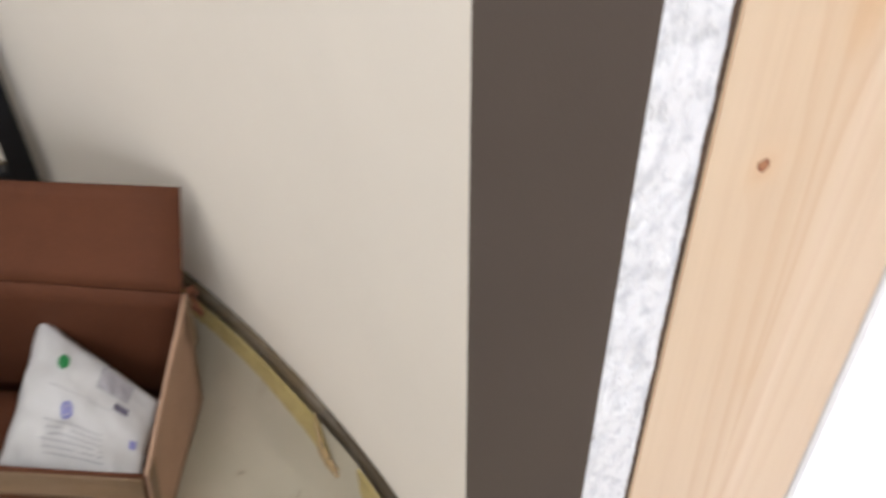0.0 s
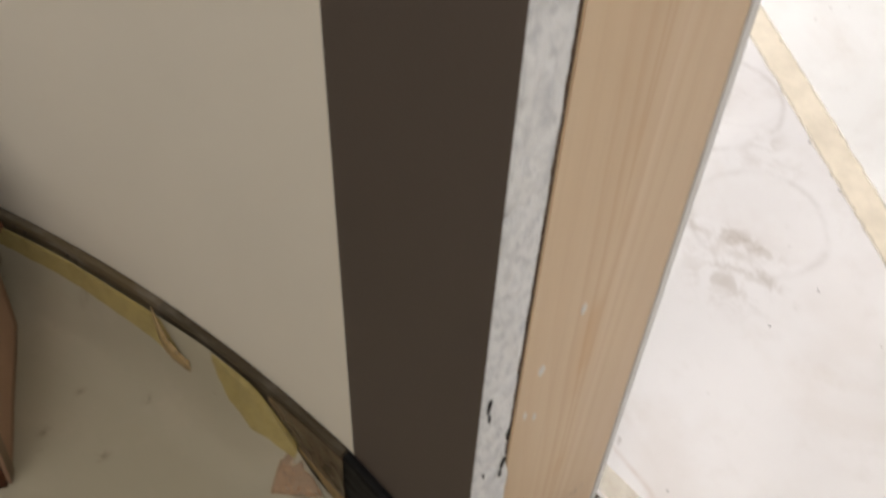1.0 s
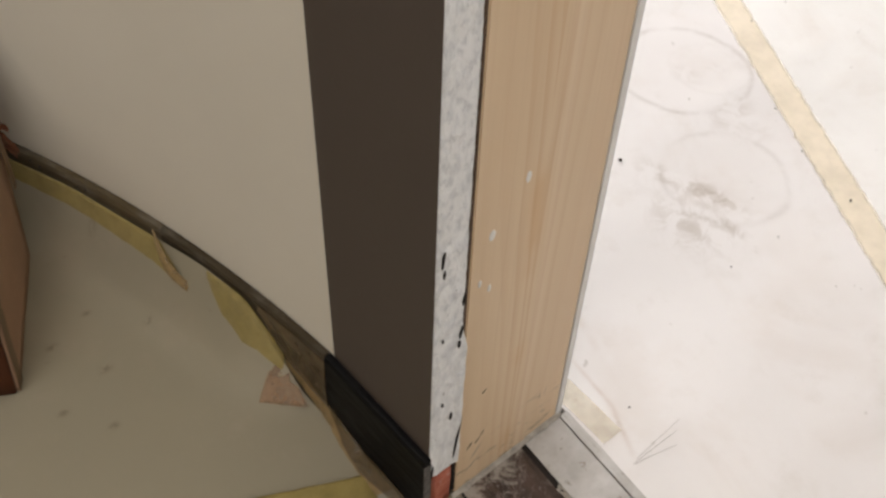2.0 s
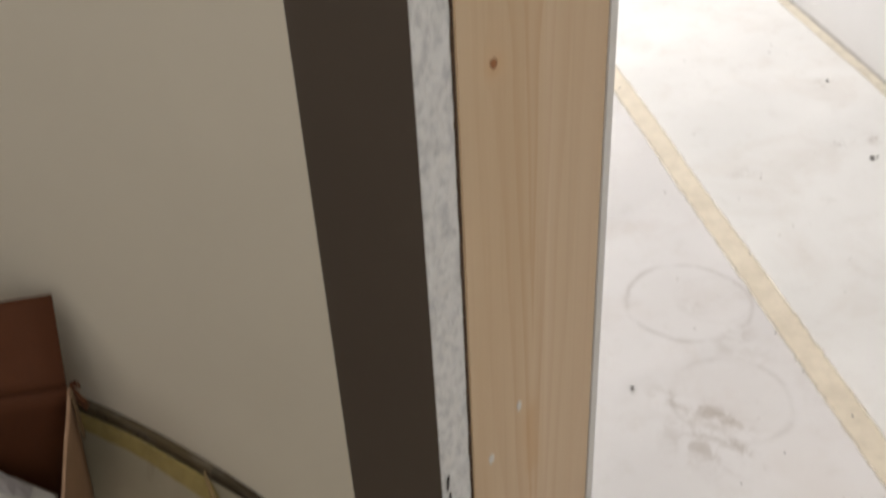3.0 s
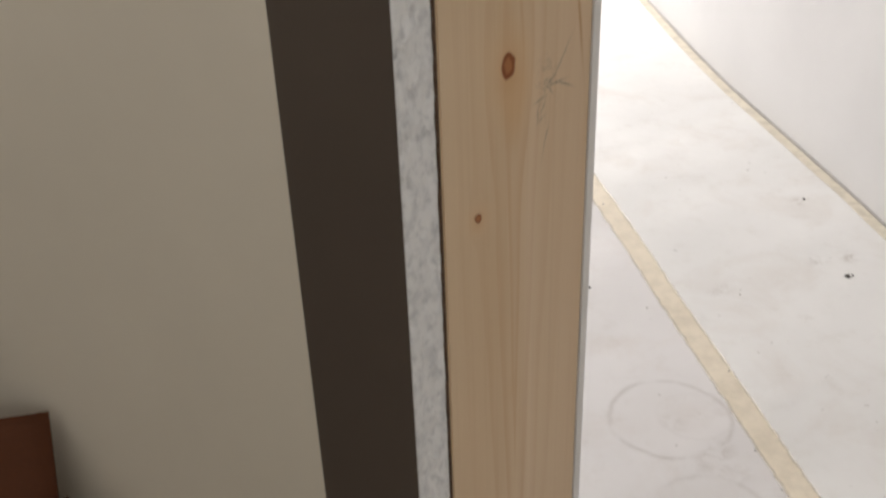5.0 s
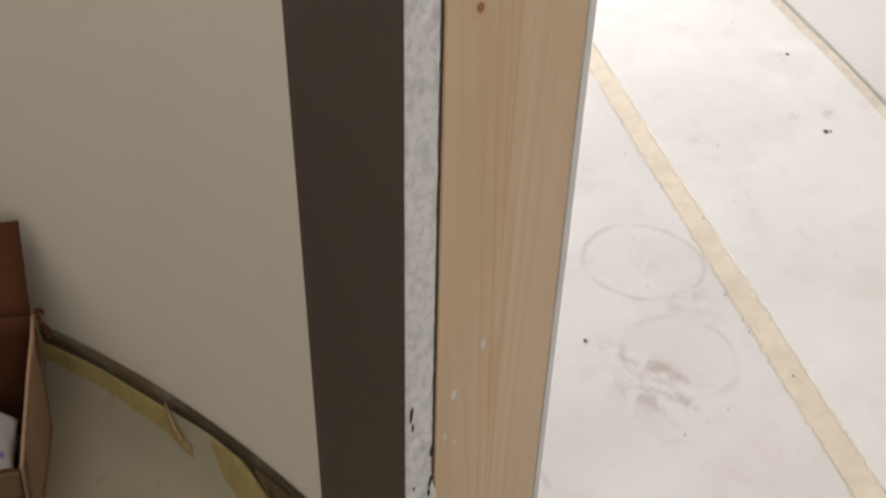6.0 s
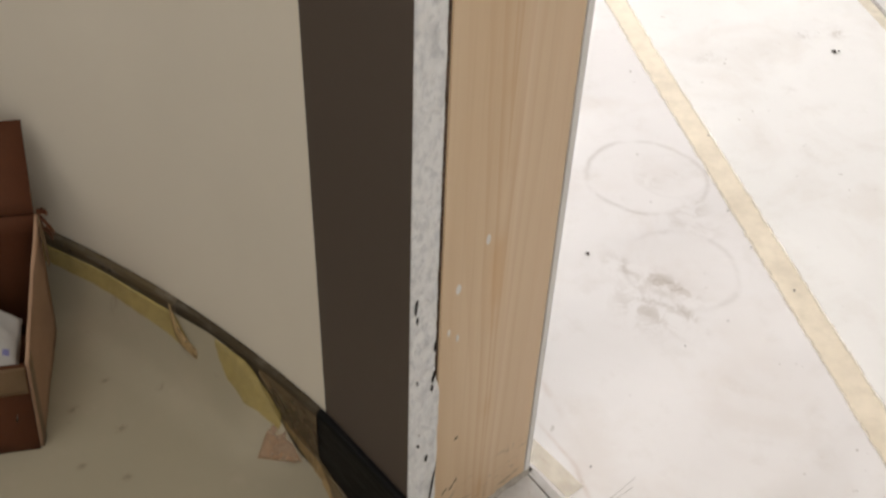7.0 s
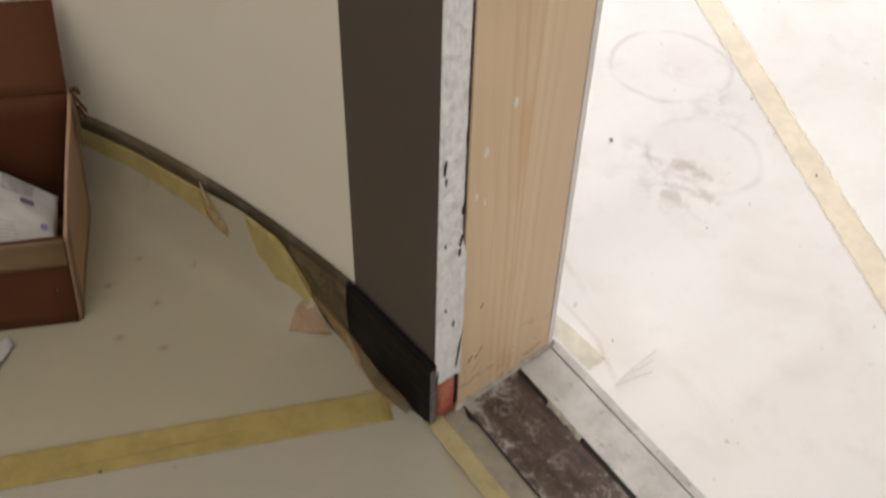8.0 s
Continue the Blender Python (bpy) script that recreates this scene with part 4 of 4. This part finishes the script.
def bag_top(u, v):
    """u along the box's width, v from front to rear; the bag lies askew."""
    uu, vv = min(1, max(0, u)), min(1, max(0, v))
    edge = max(0.0, math.sin(uu * 3.1416) * math.sin(vv * 3.1416))
    z = 0.106 + 0.020 * edge ** 0.5 + 0.042 * v * u + 0.005 * noise.noise(Vector((u * 5, v * 4, 2))) + 0.003 * noise.noise(Vector((u * 14, v * 9, 6)))
    front, rear = 0.006 + 0.018 * u, 0.122 + 0.080 * u
    return FR + LD * (0.004 + 0.006 * v * (1 - u) + 0.160 * u) + RD * (front + (rear - front) * v) + UPV * z


bm = grid_bm(bag_top, span(0, 1, 30), span(0, 1, 24), 0.05)
part("bag_body", bm, M_BAG, bag, "", True)


def printed(name, u0, u1, v0, v1, mat_, label):
    part(name, grid_bm(lambda u, v: bag_top(u0 + (u1 - u0) * u, v0 + (v1 - v0) * v) + UPV * 0.0012, span(0, 1, 5), span(0, 1, 4)), mat_, bag, label)


def printed_disc(cu, cv, r, mat_, label, hole=0.05):
    part("round_mark", grid_bm(lambda a, q: bag_top(cu + q * r * math.cos(a), cv + 1.35 * q * r * math.sin(a)) + UPV * 0.0013, span(0, 6.2832, 18), [hole, 0.8, 1.0]), mat_, bag, label)


printed_disc(0.70, 0.77, 0.045, M_GREEN, "green oval mark")
printed_disc(0.58, 0.44, 0.048, M_BLUE, "blue round mark", 0.55)
printed_disc(0.58, 0.44, 0.020, M_BLUE, "blue dot")
printed("grey_block", 0.18, 0.42, 0.72, 0.94, M_PRINT, "grey printed block")
printed("dark_block", 0.16, 0.26, 0.60, 0.67, M_PRINT_DARK, "dark printed block")
printed("blue_mark", 0.06, 0.11, 0.34, 0.42, M_BLUE, "small blue mark")
for k in range(6):
    printed("text_bar", 0.30 - 0.01 * k, 0.74 - 0.03 * (k % 3), 0.34 - 0.045 * k, 0.352 - 0.045 * k, M_PRINT, "grey bar of print")
printed("frame_line", 0.24, 0.76, 0.575, 0.582, M_PRINT, "thin printed line")

# ---- black metal stand behind the box ----
stand = tagged(new("metal_stand"), "black metal stand leg behind the box, by the wall", "stand")
lx, ly = -0.281, 0.93
part("leg", box_bm((lx - 0.016, ly - 0.016, 0.002), (lx + 0.016, ly + 0.016, 0.62), 0.003), M_METAL, stand)
part("lower_rail", box_bm((lx - 0.42, ly - 0.012, 0.145), (lx - 0.0165, ly + 0.012, 0.170), 0.003), M_METAL, stand)
part("leg", box_bm((lx - 0.452, ly - 0.016, 0.002), (lx - 0.4205, ly + 0.016, 0.62), 0.003), M_METAL, stand)
part("top_rail", box_bm((lx - 0.452, ly - 0.016, 0.6205), (lx + 0.016, ly + 0.016, 0.65), 0.003), M_METAL, stand)

# ---- scrap of white paper before the box ----
bm = grid_bm(lambda u, v: Vector((-0.345 - 0.07 * u, 0.437 - 0.012 * u - 0.045 * v * (0.4 + u), 0.006 + 0.012 * u * v + 0.004 * noise.noise(Vector((u * 6, v * 6, 1))))), span(0, 1, 8), span(0, 1, 8), 0.0006)
tagged(link("paper_scrap", bm, M_BAG, None, "", True), "scrap of white paper on the floor before the box", "paper scrap")
